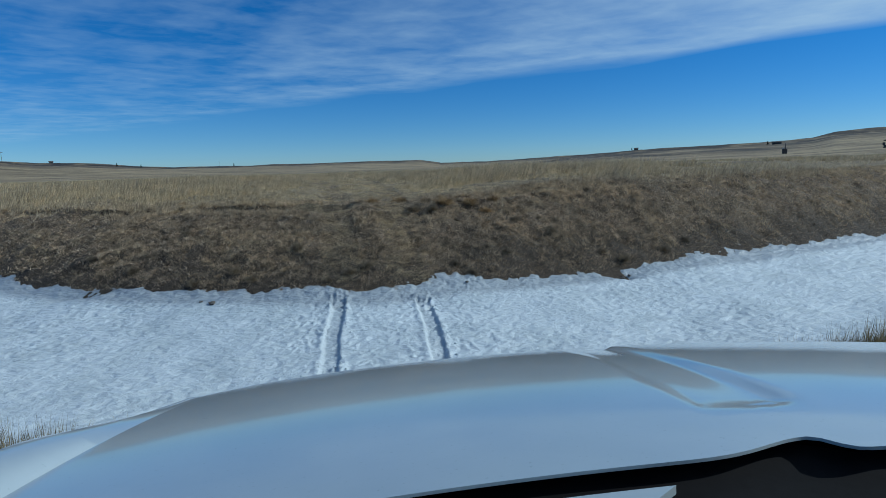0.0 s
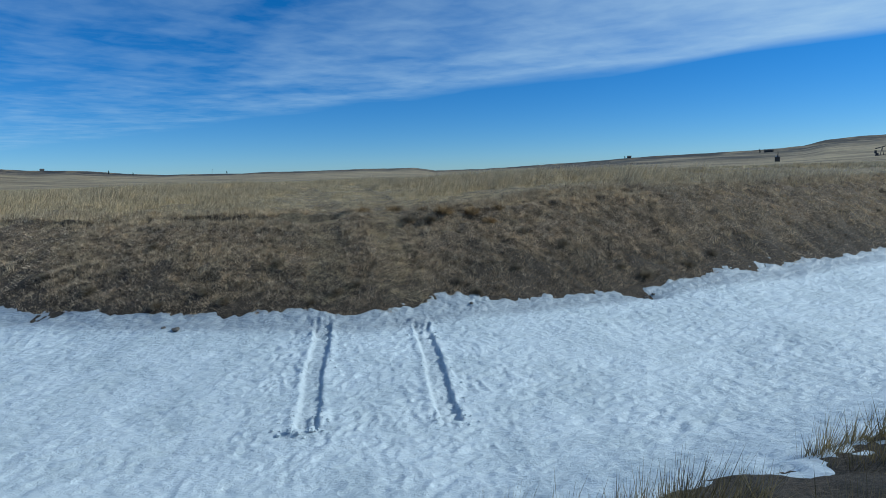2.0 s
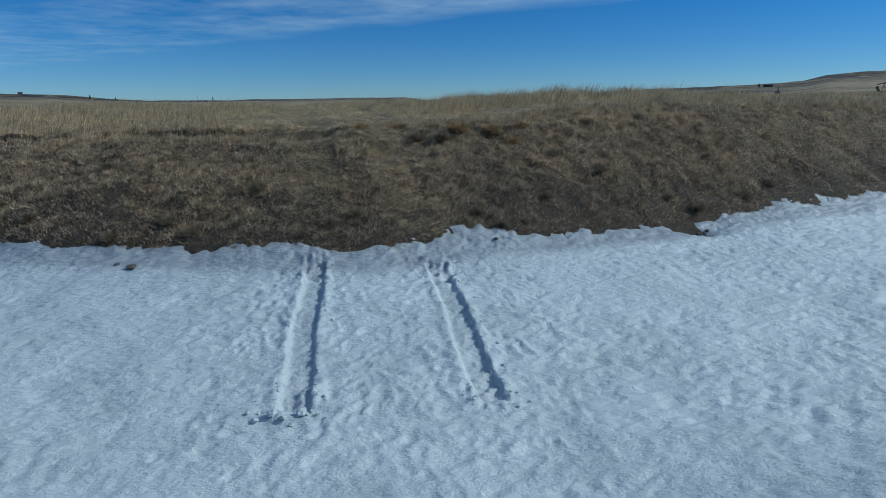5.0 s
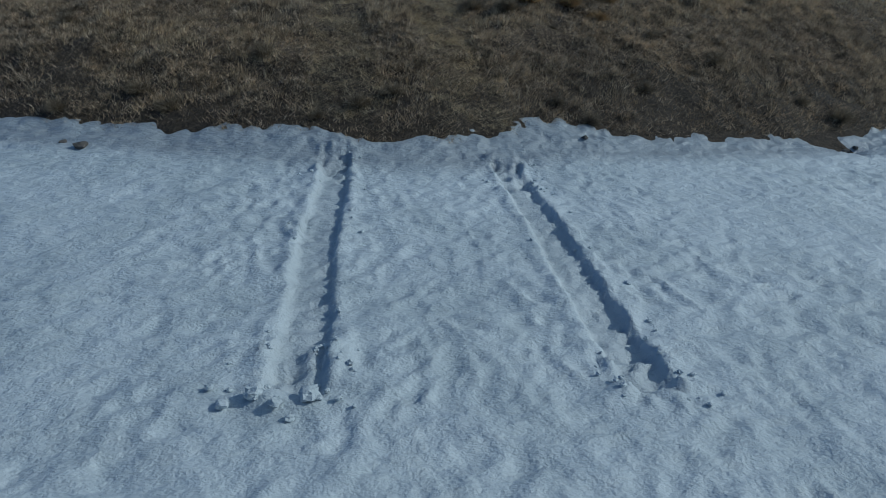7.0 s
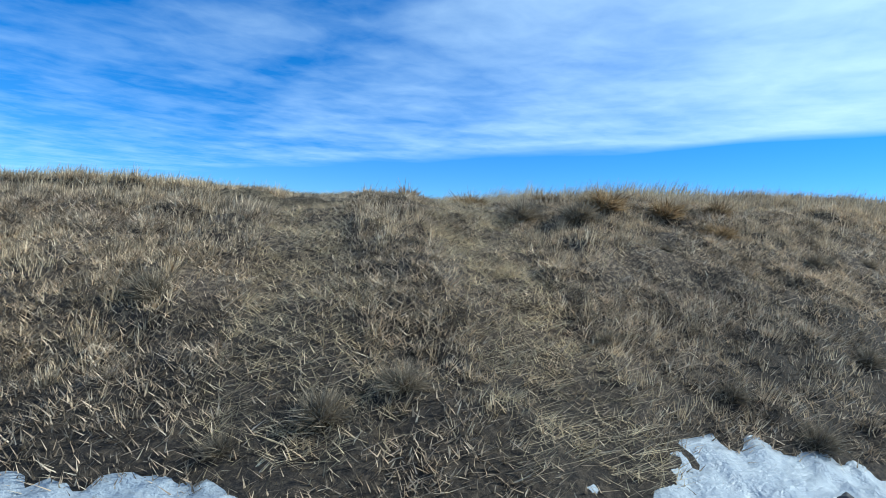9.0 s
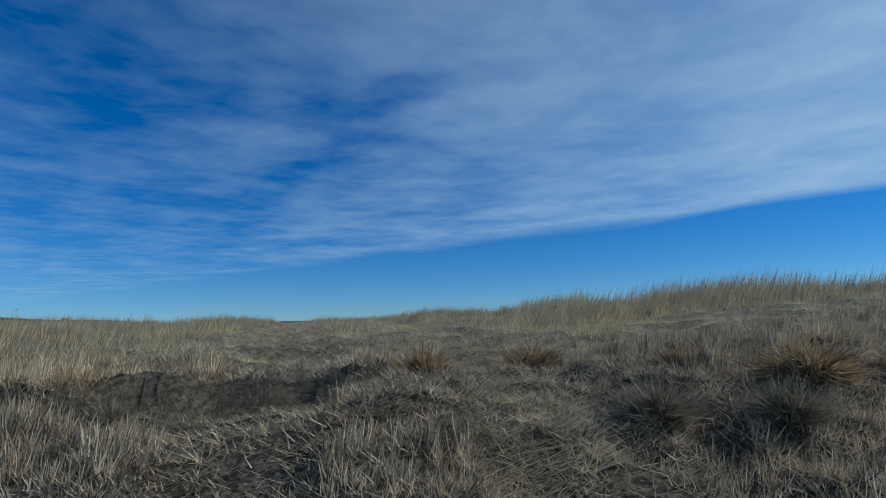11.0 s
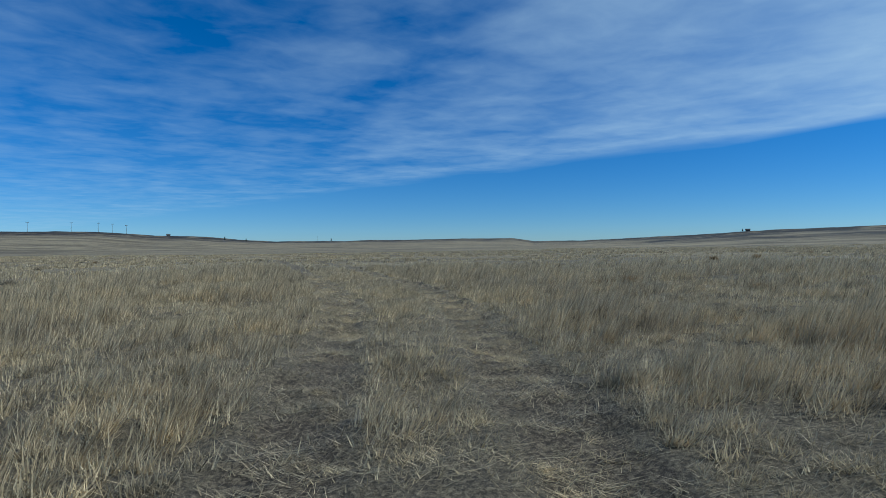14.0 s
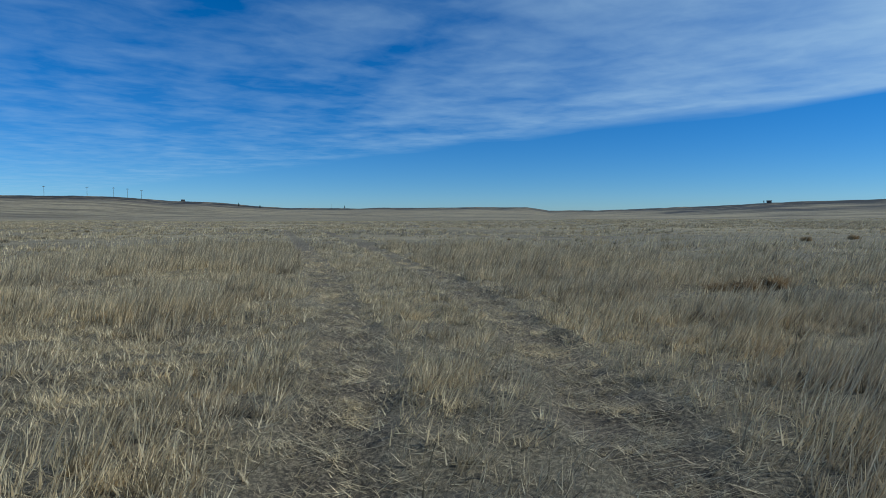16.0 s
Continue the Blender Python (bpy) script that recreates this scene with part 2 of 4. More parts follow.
U_GROUND = [(-4000, 2.5), (-3, 2.55), (0, 2.5), (2.5, 2.36), (4, 1.95), (5, 1.55), (6, 1.05), (7, 0.72), (9, 0.66), (11, 0.85), (12, 1.08), (12.5, 1.3),
            (12.9, 1.6), (13.2, 1.8), (13.7, 2.06), (14.2, 2.38), (15, 2.72), (16.1, 3.06), (17, 3.2), (20, 3.4), (27, 3.65), (35, 3.7), (4000, 3.7)]
U_SNOW = [(3, 2.0), (4.5, 1.72), (5.2, 1.5), (6, 1.2), (7, 1.02), (8, 1.0), (9, 1.03), (10.25, 1.12), (11.4, 1.24), (12.4, 1.38), (12.9, 1.55), (13.6, 1.80), (14.2, 2.02), (15, 2.1)]


def profile(u, table, width):
    fine = np.arange(-10, 70, 0.05)
    z = np.interp(fine, *zip(*table))
    k = int(width / 0.05) * 2 + 1
    z = np.convolve(np.pad(z, k // 2, "edge"), np.ones(k) / k, "valid")
    return np.interp(u, fine, z)


# ridge line of the far hills: azimuth in degrees to the right of +y, height in metres for 1500 m of distance, distance of the ridge
RIDGE = [(-180, 20, 1500), (-70, 40, 1350), (-47, 46, 1350), (-38, 46, 1350), (-34, 37, 1400), (-31, 36, 1400), (-27, 27, 1400), (-24, 22, 1400), (-20, 22, 1400),
         (-13, 23, 1500), (-9, 24, 1500), (-2, 24, 1500), (0, 15, 1500), (4, 15, 1400), (8, 18, 1200), (13, 23, 1000), (18, 31, 900), (23, 33, 900), (28, 36, 900),
         (31.6, 41, 900), (33.2, 53, 900), (37, 57, 900), (50, 58, 900), (80, 40, 1200), (180, 20, 1500)]


RUT_LEFT = [(8, 0.3), (13.9, -0.99), (15, -1.22), (17.3, -1.71), (19.9, -2.23), (32.4, -5.62), (35.3, -6.5), (40.5, -8.8), (48.4, -12.4), (65, -20.3), (95, -35)]
RUT_RIGHT = [(8, 1.9), (14.1, 0.44), (15.2, 0.17), (19.3, -0.28), (30.7, -2.85), (34.1, -3.68), (38.8, -5.11), (43.6, -6.9), (47.1, -8.6), (60, -14.2), (95, -31)]


def rut_lines(y):
    """Centres of the two wheel ruts across the bank and the plain."""
    return np.interp(y, *zip(*RUT_LEFT)), np.interp(y, *zip(*RUT_RIGHT))


def rut_mask(x, y, half=0.32):
    l, r = rut_lines(y)
    d = np.minimum(np.abs(x - l), np.abs(x - r)) + 0.25 * (fbm(x * 1.5, y * 1.5, 90, 2) - 0.5)
    return (1 - smooth((d - half) / 0.16)) * smooth((y - 12.6) / 0.4) * (1 - smooth((y - 75) / 15))


def lip_cut(x, y):
    """Where the left rut has worn a step into the lip of the bank."""
    edge = 17.18 + 0.12 * (fbm(x * 3, y * 0.2, 93, 2) - 0.5)
    return np.exp(-(((x + 2.0) / 0.85) ** 4)) * smooth((y - 16.2) / 0.5) * (1 - smooth((y - edge) / 0.09))


def lip_step(x, u):
    """A small ragged step along the top of the bank where the turf has broken away."""
    e = 16.5 + 0.9 * (fbm(x * 0.45, x * 0.1, 95, 3) - 0.5) + 0.25 * (fbm(x * 2.7, u * 0.4, 96, 2) - 0.5)
    some = smooth((fbm(x * 0.6, x * 0 + 0.5, 97, 2) - 0.3) / 0.2) * (1 - smooth((x + 0.3) / 1.0) * 0.5)
    return some * (smooth((u - e) / 0.08) - smooth((u - e + 0.7) / 1.6))


def ground_z(x, y):
    u = y - ditch_shift(x)
    z = profile(u, U_GROUND, 0.35)
    rough = smooth((u - 12.4) / 0.6) + smooth((5.3 - u) / 0.6)
    z = z + rough * (0.16 * (fbm(x * 0.55, y * 0.55, 3, 3) - 0.5) + 0.16 * (fbm(x * 2.6, y * 2.6, 5, 3, 0.6) - 0.5))
    z = z - 0.055 * rut_mask(x, y) * smooth((u - 13.2) / 1.2) + np.clip(0.075 * (x - 0.5), 0, 0.36) * smooth((u - 13.5) / 3)
    # clumps and hollows of the matted bank
    clump = smooth((u - 12.95) / 0.5) * (1 - smooth((u - 17.0) / 1.5)) * (1 - 0.6 * rut_mask(x, y))
    z = z + clump * (0.12 * (fbm(x * 5.5, y * 5.5, 7, 2, 0.6) - 0.5) + 0.15 * (fbm(x * 1.9, y * 2.4, 8, 2) - 0.5))
    # the wheels have trodden small steps into the ruts
    z = z + rut_mask(x, y) * (1 - smooth((u - 18) / 2)) * 0.06 * (fbm(x * 1.3, y * 6.5, 9, 2) - 0.5)
    z = z + 0.17 * lip_step(x, u)
    # the left rut cuts a small step into the lip of the bank
    z = z - 0.27 * lip_cut(x, y)
    r = np.hypot(x, y)
    az = np.degrees(np.arctan2(x, y))
    far = smooth((r - 60) / 250)
    z = z + far * 1.6 * (fbm(x * 0.008, y * 0.008, 11, 3) - 0.5)
    h0, r0 = np.interp(az, list(zip(*RIDGE))[0], list(zip(*RIDGE))[1]), np.interp(az, list(zip(*RIDGE))[0], list(zip(*RIDGE))[2])
    hgt = (h0 + 4 * (fbm(az * 0.45, r * 0.003, 21, 3) - 0.5)) * r0 / 1500
    q = r / r0
    z = z + hgt * (0.75 * smooth((q - 0.3) / 0.64) + 0.25 * smooth((q - 0.93) / 0.06))
    return z


TRACKS = [(-0.395, -0.122, 8.55), (1.465, -0.125, 8.7)]     # wheel tracks in the snow: x at y = 8.5, its slope and where it begins


def track_depth(x, y):
    """0..1 depth of the old wheel tracks, and how churned the snow is beside them."""
    depth, churn = np.zeros_like(x), np.zeros_like(x)
    for x0, s, begin in TRACKS:
        c = x0 + s * (y - 8.5) + 0.02 * np.sin(y * 2.3 + x0)
        d = np.abs(x - c) + 0.04 * (fbm(x * 9, y * 9, 61, 2) - 0.5)
        along = smooth((y - begin) / 0.1) * (1 - smooth((y - 12.42) / 0.15))
        depth = np.maximum(depth, (1 - smooth((d - 0.115) / 0.05)) * along)
        churn = np.maximum(churn, (1 - smooth((d - 0.17) / 0.14)) * smooth((y - begin + 0.16) / 0.12) * (1 - smooth((y - 12.55) / 0.15)))
    return depth, churn


BARE = [(-0.46, 12.9, 0.28, 0.14, 0.10), (5.8, 14.5, 0.45, 0.16, 0.19), (5.6, 15.1, 0.6, 0.25, 0.3), (-7.3, 13.7, 0.6, 0.15, 0.1), (-3.2, 5.3, 1.1, 0.5, 0.7)]     # thawed notches in the rim


def snow_z(x, y):
    u = y - ditch_shift(x)
    z = profile(u, U_SNOW, 0.5)
    z = z + 0.10 * (fbm(x * 0.5, y * 0.5, 31, 2) - 0.5)
    # sun cups: rounded hollows between narrow ridges, in rows across the wind
    px, py = x * 0.956 + y * 0.292, y * 0.956 - x * 0.292
    wx, wy = px + 0.22 * fbm(x * 2.6, y * 2.6, 36, 2), py + 0.22 * fbm(x * 2.6, y * 2.6, 37, 2)
    cups = 0.5 * np.abs(2 * vnoise(wx * 5.0, wy * 7.5, 33) - 1) + 0.5 * np.abs(2 * vnoise(wx * 8.5, wy * 12.5, 34) - 1)
    z = z + 0.03 * (fbm(x * 2.2, y * 2.8, 38, 2) - 0.5) + (0.028 + 0.05 * fbm(x * 0.7, y * 0.7, 39, 2)) * (0.5 - cups)
    # ragged, half melted rim
    rim = smooth((u - 11.9) / 0.8) + smooth((5.9 - u) / 0.8)
    z = z + rim * (0.11 * (fbm(x * 1.1, y * 1.4, 41, 3, 0.6) - 0.5) + 0.07 * (fbm(x * 4.5, y * 5.5, 42, 3, 0.6) - 0.5) + 0.012)
    z = z + 0.03 * np.exp(-(((x - 1.2) / 0.7) ** 2) - ((u - 12.9) / 0.5) ** 2)
    z = z - 0.6 * smooth((u - 13.24 - 0.1 * (fbm(x * 2, y * 0.3, 44, 2) - 0.5)) / 0.2)
    for cx, cy, sx, sy, d in BARE:
        z = z - d * np.exp(-(((x - cx) / sx) ** 2) - ((y - cy) / sy) ** 2)
    depth, churn = track_depth(x, y)
    z = z - 0.042 * depth + 0.035 * (churn - depth) * fbm(x * 8, y * 8, 43, 2)
    z = z + depth * 0.035 * (fbm(x * 7, y * 16, 45, 2) - 0.5)
    chunk = np.maximum(smooth((9.3 - y) / 0.3), smooth((y - 11.5) / 0.5)) * churn
    z = z + chunk * 0.10 * (fbm(x * 11, y * 11, 47, 2) - 0.42)
    return z


def mesh_from(name, verts, faces):
    """A mesh from arrays: verts (n, 3), faces (m, 3 or 4)."""
    me = bpy.data.meshes.new(name)
    k = faces.shape[1]
    me.vertices.add(len(verts))
    me.vertices.foreach_set("co", np.ascontiguousarray(verts, np.float32).ravel())
    me.loops.add(faces.size)
    me.loops.foreach_set("vertex_index", np.ascontiguousarray(faces, np.int32).ravel())
    me.polygons.add(len(faces))
    me.polygons.foreach_set("loop_start", np.arange(0, faces.size, k, dtype=np.int32))
    me.polygons.foreach_set("use_smooth", np.ones(len(faces), bool))
    me.update(calc_edges=True)
    me.validate()
    return me


def grid_faces(rows, cols):
    i = np.arange((rows - 1) * (cols - 1))
    v = (i // (cols - 1)) * cols + i % (cols - 1)
    return np.stack([v, v + 1, v + cols + 1, v + cols], 1)


def add_attr(me, name, values):
    me.attributes.new(name, "FLOAT", "POINT").data.foreach_set("value", np.ascontiguousarray(values, np.float32))


def build_ground():
    front = np.arange(-66, 66.01, 0.24)
    back = np.arange(69, 291, 3.0)
    ang = np.radians(np.r_[front, back, front[0] + 360])
    rad = np.r_[0.05, np.arange(0.6, 18.4, 0.22), np.arange(18.4, 26, 0.085), np.arange(26, 52, 0.22), 52 * np.geomspace(1, 4600 / 52, 110)[1:]]
    A, R = np.meshgrid(ang, rad)
    x, y = R * np.sin(A), R * np.cos(A) - 6.0
    z = ground_z(x, y)
    f = grid_faces(*x.shape)[:, ::-1]
    me = mesh_from("ground", np.stack([x, y, z], -1).reshape(-1, 3), f)
    u = y - ditch_shift(x)
    wob = 1.2 * (fbm(x * 0.6, y * 0.6, 51, 3) - 0.5)
    bank = smooth((u - 1.0) / 2.0) * (1 - smooth((u - 16.2 + wob) / 1.2))
    bank = np.maximum(bank, 0.6 * rut_mask(x, y))
    r = np.hypot(x, y)
    add_attr(me, "bank", bank.ravel())
    # lip cut coloured dark for bare soil and its shadow; wet band above the snow
    add_attr(me, "wet_shade", np.maximum(1.0 * smooth(1.6 * lip_cut(x, y - 0.14)), 0.85 * (1 - smooth((u - 13.5 + 1.6 * (fbm(x * 0.9, y * 0.9, 53, 3) - 0.5)) / 0.8))).ravel())
    add_attr(me, "far", smooth((r - 30) / 60).ravel())
    q = r / np.interp(np.degrees(np.arctan2(x, y)), list(zip(*RIDGE))[0], list(zip(*RIDGE))[2])
    add_attr(me, "hill", smooth((q - 0.74 + 0.16 * smooth((np.degrees(np.arctan2(x, y)) - 2) / 10) + 0.45 * (fbm(x * 0.008, y * 0.008, 14, 3) - 0.5)) / 0.14).ravel())
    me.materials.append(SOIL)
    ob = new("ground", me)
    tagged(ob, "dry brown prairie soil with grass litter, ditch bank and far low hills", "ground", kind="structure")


def build_snow():
    t = np.r_[np.arange(-60, -14, 0.5), np.arange(-14, -7, 0.07), np.arange(-7, -1.4, 0.045), np.arange(-1.4, 2.3, 0.024), np.arange(2.3, 8, 0.045), np.arange(8, 22, 0.07), np.arange(22, 80, 0.5)]
    s = np.r_[np.arange(3.6, 6.5, 0.07), np.arange(6.5, 14.4, 0.036)]
    X, S = np.meshgrid(t, s)
    Y = S + ditch_shift(X)
    Z, G = snow_z(X, Y), ground_z(X, Y)
    top = np.maximum(Z, G - 0.25)
    f = grid_faces(*X.shape)
    keep = (Z > G - 0.12).ravel()
    f = f[keep[f].any(1)]
    used = np.unique(f)
    index = np.full(X.size, -1)
    index[used] = np.arange(len(used))
    v = np.stack([X, Y, top], -1).reshape(-1, 3)[used]
    me = mesh_from("snow", v, index[f])
    u = S.ravel()[used]
    depth, churn = track_depth(X, Y)
    # grey icy towards the upper rim, slightly greyer and smoother with track depth
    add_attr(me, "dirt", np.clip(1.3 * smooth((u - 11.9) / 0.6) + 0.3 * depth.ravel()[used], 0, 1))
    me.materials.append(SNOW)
    ob = new("snow", me)
    tagged(ob, "old pitted white snow filling the ditch, grey icy rim, two wheel tracks", "snow", kind="structure")


build_ground()
build_snow()


# ---------------------------------------------------------------- grass
def blade_mesh(name, x, y, z, h, w, lx, ly, mat, tone):
    """Blades at x, y, z of height h and width w, whose tips lean by lx, ly (metres); tone: the shade of each one's tuft."""
    n = len(x)
    rng = np.random.default_rng(n)
    th = rng.uniform(0, math.pi, n)
    dx, dy = np.cos(th) * w / 2, np.sin(th) * w / 2
    base = z - 0.03
    v = np.stack([np.stack([x - dx, y - dy, base], -1), np.stack([x + dx, y + dy, base], -1),
                  np.stack([x + lx, y + ly, z + h], -1)], 1).reshape(-1, 3)
    f = np.arange(n)[:, None] * 3 + [[0, 1, 2]]
    me = mesh_from(name, v, f)
    add_attr(me, "tone", np.repeat(tone, 3))
    me.materials.append(mat)
    return new(name, me)


def scatter(n, x0, x1, y0, y1, seed, tuft=0.12, per=14):
    """n blade feet in tufts inside a rectangle: their places, outward lean, and the size and shade of each one's tuft."""
    rng = np.random.default_rng(seed)
    k = max(1, n // per)
    cx, cy = rng.uniform(x0, x1, k), rng.uniform(y0, y1, k)
    i = rng.integers(0, k, n)
    size = rng.uniform(0.5, 1.5, k)[i] * tuft
    a, r = rng.uniform(0, 2 * math.pi, n), np.sqrt(rng.uniform(0, 1, n))
    x, y = cx[i] + size * r * np.cos(a), cy[i] + size * r * np.sin(a)
    return rng, x, y, np.cos(a) * r, np.sin(a) * r, rng.uniform(0.45, 1.35, k)[i], rng.uniform(0, 1, k)[i]


def sown(n, x0, x1, y0, y1, seed, keep, tuft=0.12, per=14):
    """Feet of about n blades in tufts, thinned to the chance keep(x, y)."""
    rng, *cols = scatter(n, x0, x1, y0, y1, seed, tuft, per)
    ok = rng.uniform(0, 1, n) < keep(cols[0], cols[1])
    return (rng, *(v[ok] for v in cols))


def from_drive(x, y):
    """Sideways distance from the middle of the ruts."""
    l, r = rut_lines(y)
    return np.abs(x - (l + r) / 2)


def bank_part(x, y):
    u = y - ditch_shift(x)
    return (u + 0.5 * (fbm(x * 2, y * 2, 71, 2) - 0.5) > 12.95) & (u < 17.6)


def build_grass():
    # the bank: matted litter, lying nearly flat, mostly across the slope
    def litter(n, x0, x1, seed, size):
        rng = np.random.default_rng(seed)
        k = n // 9
        cx, cu = rng.uniform(x0, x1, k), rng.uniform(12.6, 17.9, k)
        i = rng.integers(0, k, n)
        x, u = cx[i] + rng.normal(0, 0.05, n) * size, cu[i] + rng.normal(0, 0.035, n) * size
        y = u + ditch_shift(x)
        thin = np.clip(3.0 * fbm(x * 2.3, y * 2.3, 72, 3) - 0.6, 0.12, 1) * (1 - 0.75 * rut_mask(x, y, 0.3)) * (0.5 + 0.5 * smooth((u - 13.0 + 1.4 * (fbm(x * 0.9, y * 0.9, 53, 3) - 0.5)) / 1.0))
        ok = (u + 0.4 * (fbm(x * 2, y * 2, 71, 2) - 0.5) > 12.75) & (ground_z(x, y) > snow_z(x, y) - 0.03) & (rng.uniform(0, 1, n) < thin) & (lip_cut(x, y - 0.05) < 0.3)
        tone = rng.uniform(0, 1, k)[i][ok]
        x, y = x[ok], y[ok]
        n = len(x)
        ob = blade_mesh("bank_litter", x, y, ground_z(x, y) + 0.02, rng.uniform(-0.015, 0.05, n), rng.uniform(0.006, 0.017, n) * size,
                        rng.normal(0.01, 0.065, n) * size, rng.normal(-0.01, 0.024, n) * size, LITTER, tone)
        tagged(ob, "matted brown and grey dead grass lying on the ditch bank", "grass", kind="stuff")
    litter(380000, -8, 8, 1, 1.0)
    litter(60000, -18, -8, 11, 1.6)
    litter(75000, 8, 24, 12, 1.7)

    # the bank: short standing tufts in patches, taller towards the top
    def tufts(n, x0, x1, seed, size):
        rng = np.random.default_rng(seed)
        k = n // 18
        cx, cu = rng.uniform(x0, x1, k), 13.1 + 4.6 * rng.uniform(0, 1, k) ** 0.7
        i = rng.integers(0, k, n)
        a, r = rng.uniform(0, 2 * math.pi, n), np.sqrt(rng.uniform(0, 1, n))
        w = (0.025 + 0.075 * rng.uniform(0, 1, k))[i] * size
        x = cx[i] + w * r * np.cos(a)
        y = cu[i] + ditch_shift(cx[i]) + w * r * np.sin(a)
        patch = fbm(cx * 1.3, cu * 1.3, 74, 3)[i]
        ok = (rut_mask(x, y, 0.34) < 0.4) & (lip_cut(x, y - 0.1) < 0.2) & (patch > 0.47 - 0.1 * smooth((cu[i] - 15.5) / 1.5))
        x, y, a, r, i = x[ok], y[ok], a[ok], r[ok], i[ok]
        n = len(x)
        h = rng.uniform(0.4, 1.3, k)[i] * rng.uniform(0.03, 0.13, n) * (0.8 + 0.45 * smooth((y - ditch_shift(x) - 14.8) / 2))
        ob = blade_mesh("bank_grass", x, y, ground_z(x, y), h, rng.uniform(0.006, 0.014, n) * size,
                        np.cos(a) * r * 0.05 + h * 0.2 + rng.normal(0, 0.022, n), np.sin(a) * r * 0.05 + rng.normal(0, 0.022, n), TUFTS, rng.uniform(0, 1, k)[i])
        tagged(ob, "thin pale dry grass tufts standing on the ditch bank", "grass", kind="stuff")
    tufts(170000, -8, 8, 4, 1.0)
    tufts(40000, -18, -8, 14, 1.5)
    tufts(48000, 8, 24, 15, 1.6)

    # the plain beside the drive: straw in tufts, tall and leaning with the wind beside the ruts
    def on_plain(x, y):
        u = y - ditch_shift(x)
        d = from_drive(x, y)
        p = np.exp(-np.maximum(d - 5, 0) / 6) * np.exp(-np.maximum(y - 34, 0) / 16) * smooth((u - 16.1) / 0.7)
        gaps = np.clip(4.2 * fbm(x * 1.25, y * 1.25, 75, 3) - 1.3, 0.26, 1)
        return p * (1 - 0.97 * rut_mask(x, y, 0.46)) * (lip_cut(x, y - 0.15) < 0.2) * np.where(d < 0.65, 0.8, 1) * gaps * (1 - 0.9 * np.exp(-(((x - 0.3) / 1.2) ** 2) - ((y - 40.2) / 1.3) ** 2))
    rng, x, y, ox, oy, sz, tone = sown(2300000, -24, 14, 15.2, 58, 2, on_plain, 0.085, 24)
    n = len(x)
    h = sz * rng.uniform(0.05, 0.40, n) * np.clip(3.2 * fbm(x * 0.5, y * 0.5, 77, 3) - 0.75, 0.3, 1.3) * (0.42 + 0.58 * smooth((from_drive(x, y) - 1.3) / 2.2)) * (0.36 + 0.64 * smooth((y - 19.5) / 4))
    ob = blade_mesh("tall_grass", x, y, ground_z(x, y), h, rng.uniform(0.005, 0.014, n) * (1 + from_drive(x, y) / 12 + np.maximum(y - 28, 0) / 14),
                    ox * 0.08 + h * 0.38 + rng.normal(0, 0.05, n), oy * 0.08 + rng.normal(0, 0.05, n), STRAW, tone)
    tagged(ob, "knee-high pale straw grass leaning in the wind", "grass", kind="stuff")

    # straw pressed flat, in the ruts and between the tufts
    def pressed(x, y):
        u = y - ditch_shift(x)
        broken = np.clip(3.4 * fbm(x * 2.0, y * 4.5, 76, 3) - 1.1 + 0.6 * (u < 17), 0.1, 1)
        return (u > 12.9) * ((lip_cut(x, y - 0.12) < 0.25) | (y < 16.85)) * np.maximum((0.95 - 0.2 * smooth((u - 17.2) / 1.0)) * rut_mask(x, y, 0.36), 0.24 * np.exp(-np.maximum(from_drive(x, y) - 4, 0) / 5) * (u > 16)) * np.exp(-np.maximum(y - 34, 0) / 14) * broken
    rng, x, y, ox, oy, sz, tone = sown(1900000, -18, 8, 13, 54, 6, pressed, 0.10, 14)
    n = len(x)
    ob = blade_mesh("flattened_grass", x, y, ground_z(x, y) + 0.03, rng.uniform(0.0, 0.05, n), rng.uniform(0.004, 0.009, n) * (1 + np.maximum(y - 28, 0) / 10),
                    rng.normal(0.03, 0.12, n), rng.normal(0, 0.02, n), STRAW, 0.3 + 0.7 * tone)
    tagged(ob, "straw grass pressed flat in the wheel ruts", "grass", kind="stuff")

    # far grass, broader tufts, sown in a wedge that thins out with distance
    rng = np.random.default_rng(3)
    n = 620000
    k = n // 20
    cy = 17 + 250 * rng.uniform(0, 1, k) ** 1.9
    cx = -0.07 * cy + (0.86 * (cy - 4) + 8) * rng.uniform(-1, 1, k)
    i = rng.integers(0, k, n)
    a, r = rng.uniform(0, 2 * math.pi, n), np.sqrt(rng.uniform(0, 1, n))
    w = (rng.uniform(0.08, 0.26, k) * (1 + cy / 90))[i]
    x, y = cx[i] + w * r * np.cos(a), cy[i] + w * r * np.sin(a)
    near = np.exp(-np.maximum(from_drive(x, y) - 5, 0) / 6) * np.exp(-np.maximum(y - 34, 0) / 16)
    p = (y - ditch_shift(x) > 16.2) * (1 - near) * (1 - rut_mask(x, y, 0.4)) * np.clip(3.4 * fbm(x * 0.16, y * 0.16, 78, 4) - 1.0, 0.15, 1)
    ok = rng.uniform(0, 1, n) < p
    x, y, a, r, i = x[ok], y[ok], a[ok], r[ok], i[ok]
    n = len(x)
    d = np.hypot(x, y - 14)
    h = rng.uniform(0.6, 1.3, k)[i] * rng.uniform(0.04, 0.25, n) * np.clip(3.0 * fbm(x * 0.12, y * 0.12, 79, 3) - 0.6, 0.3, 1.35)
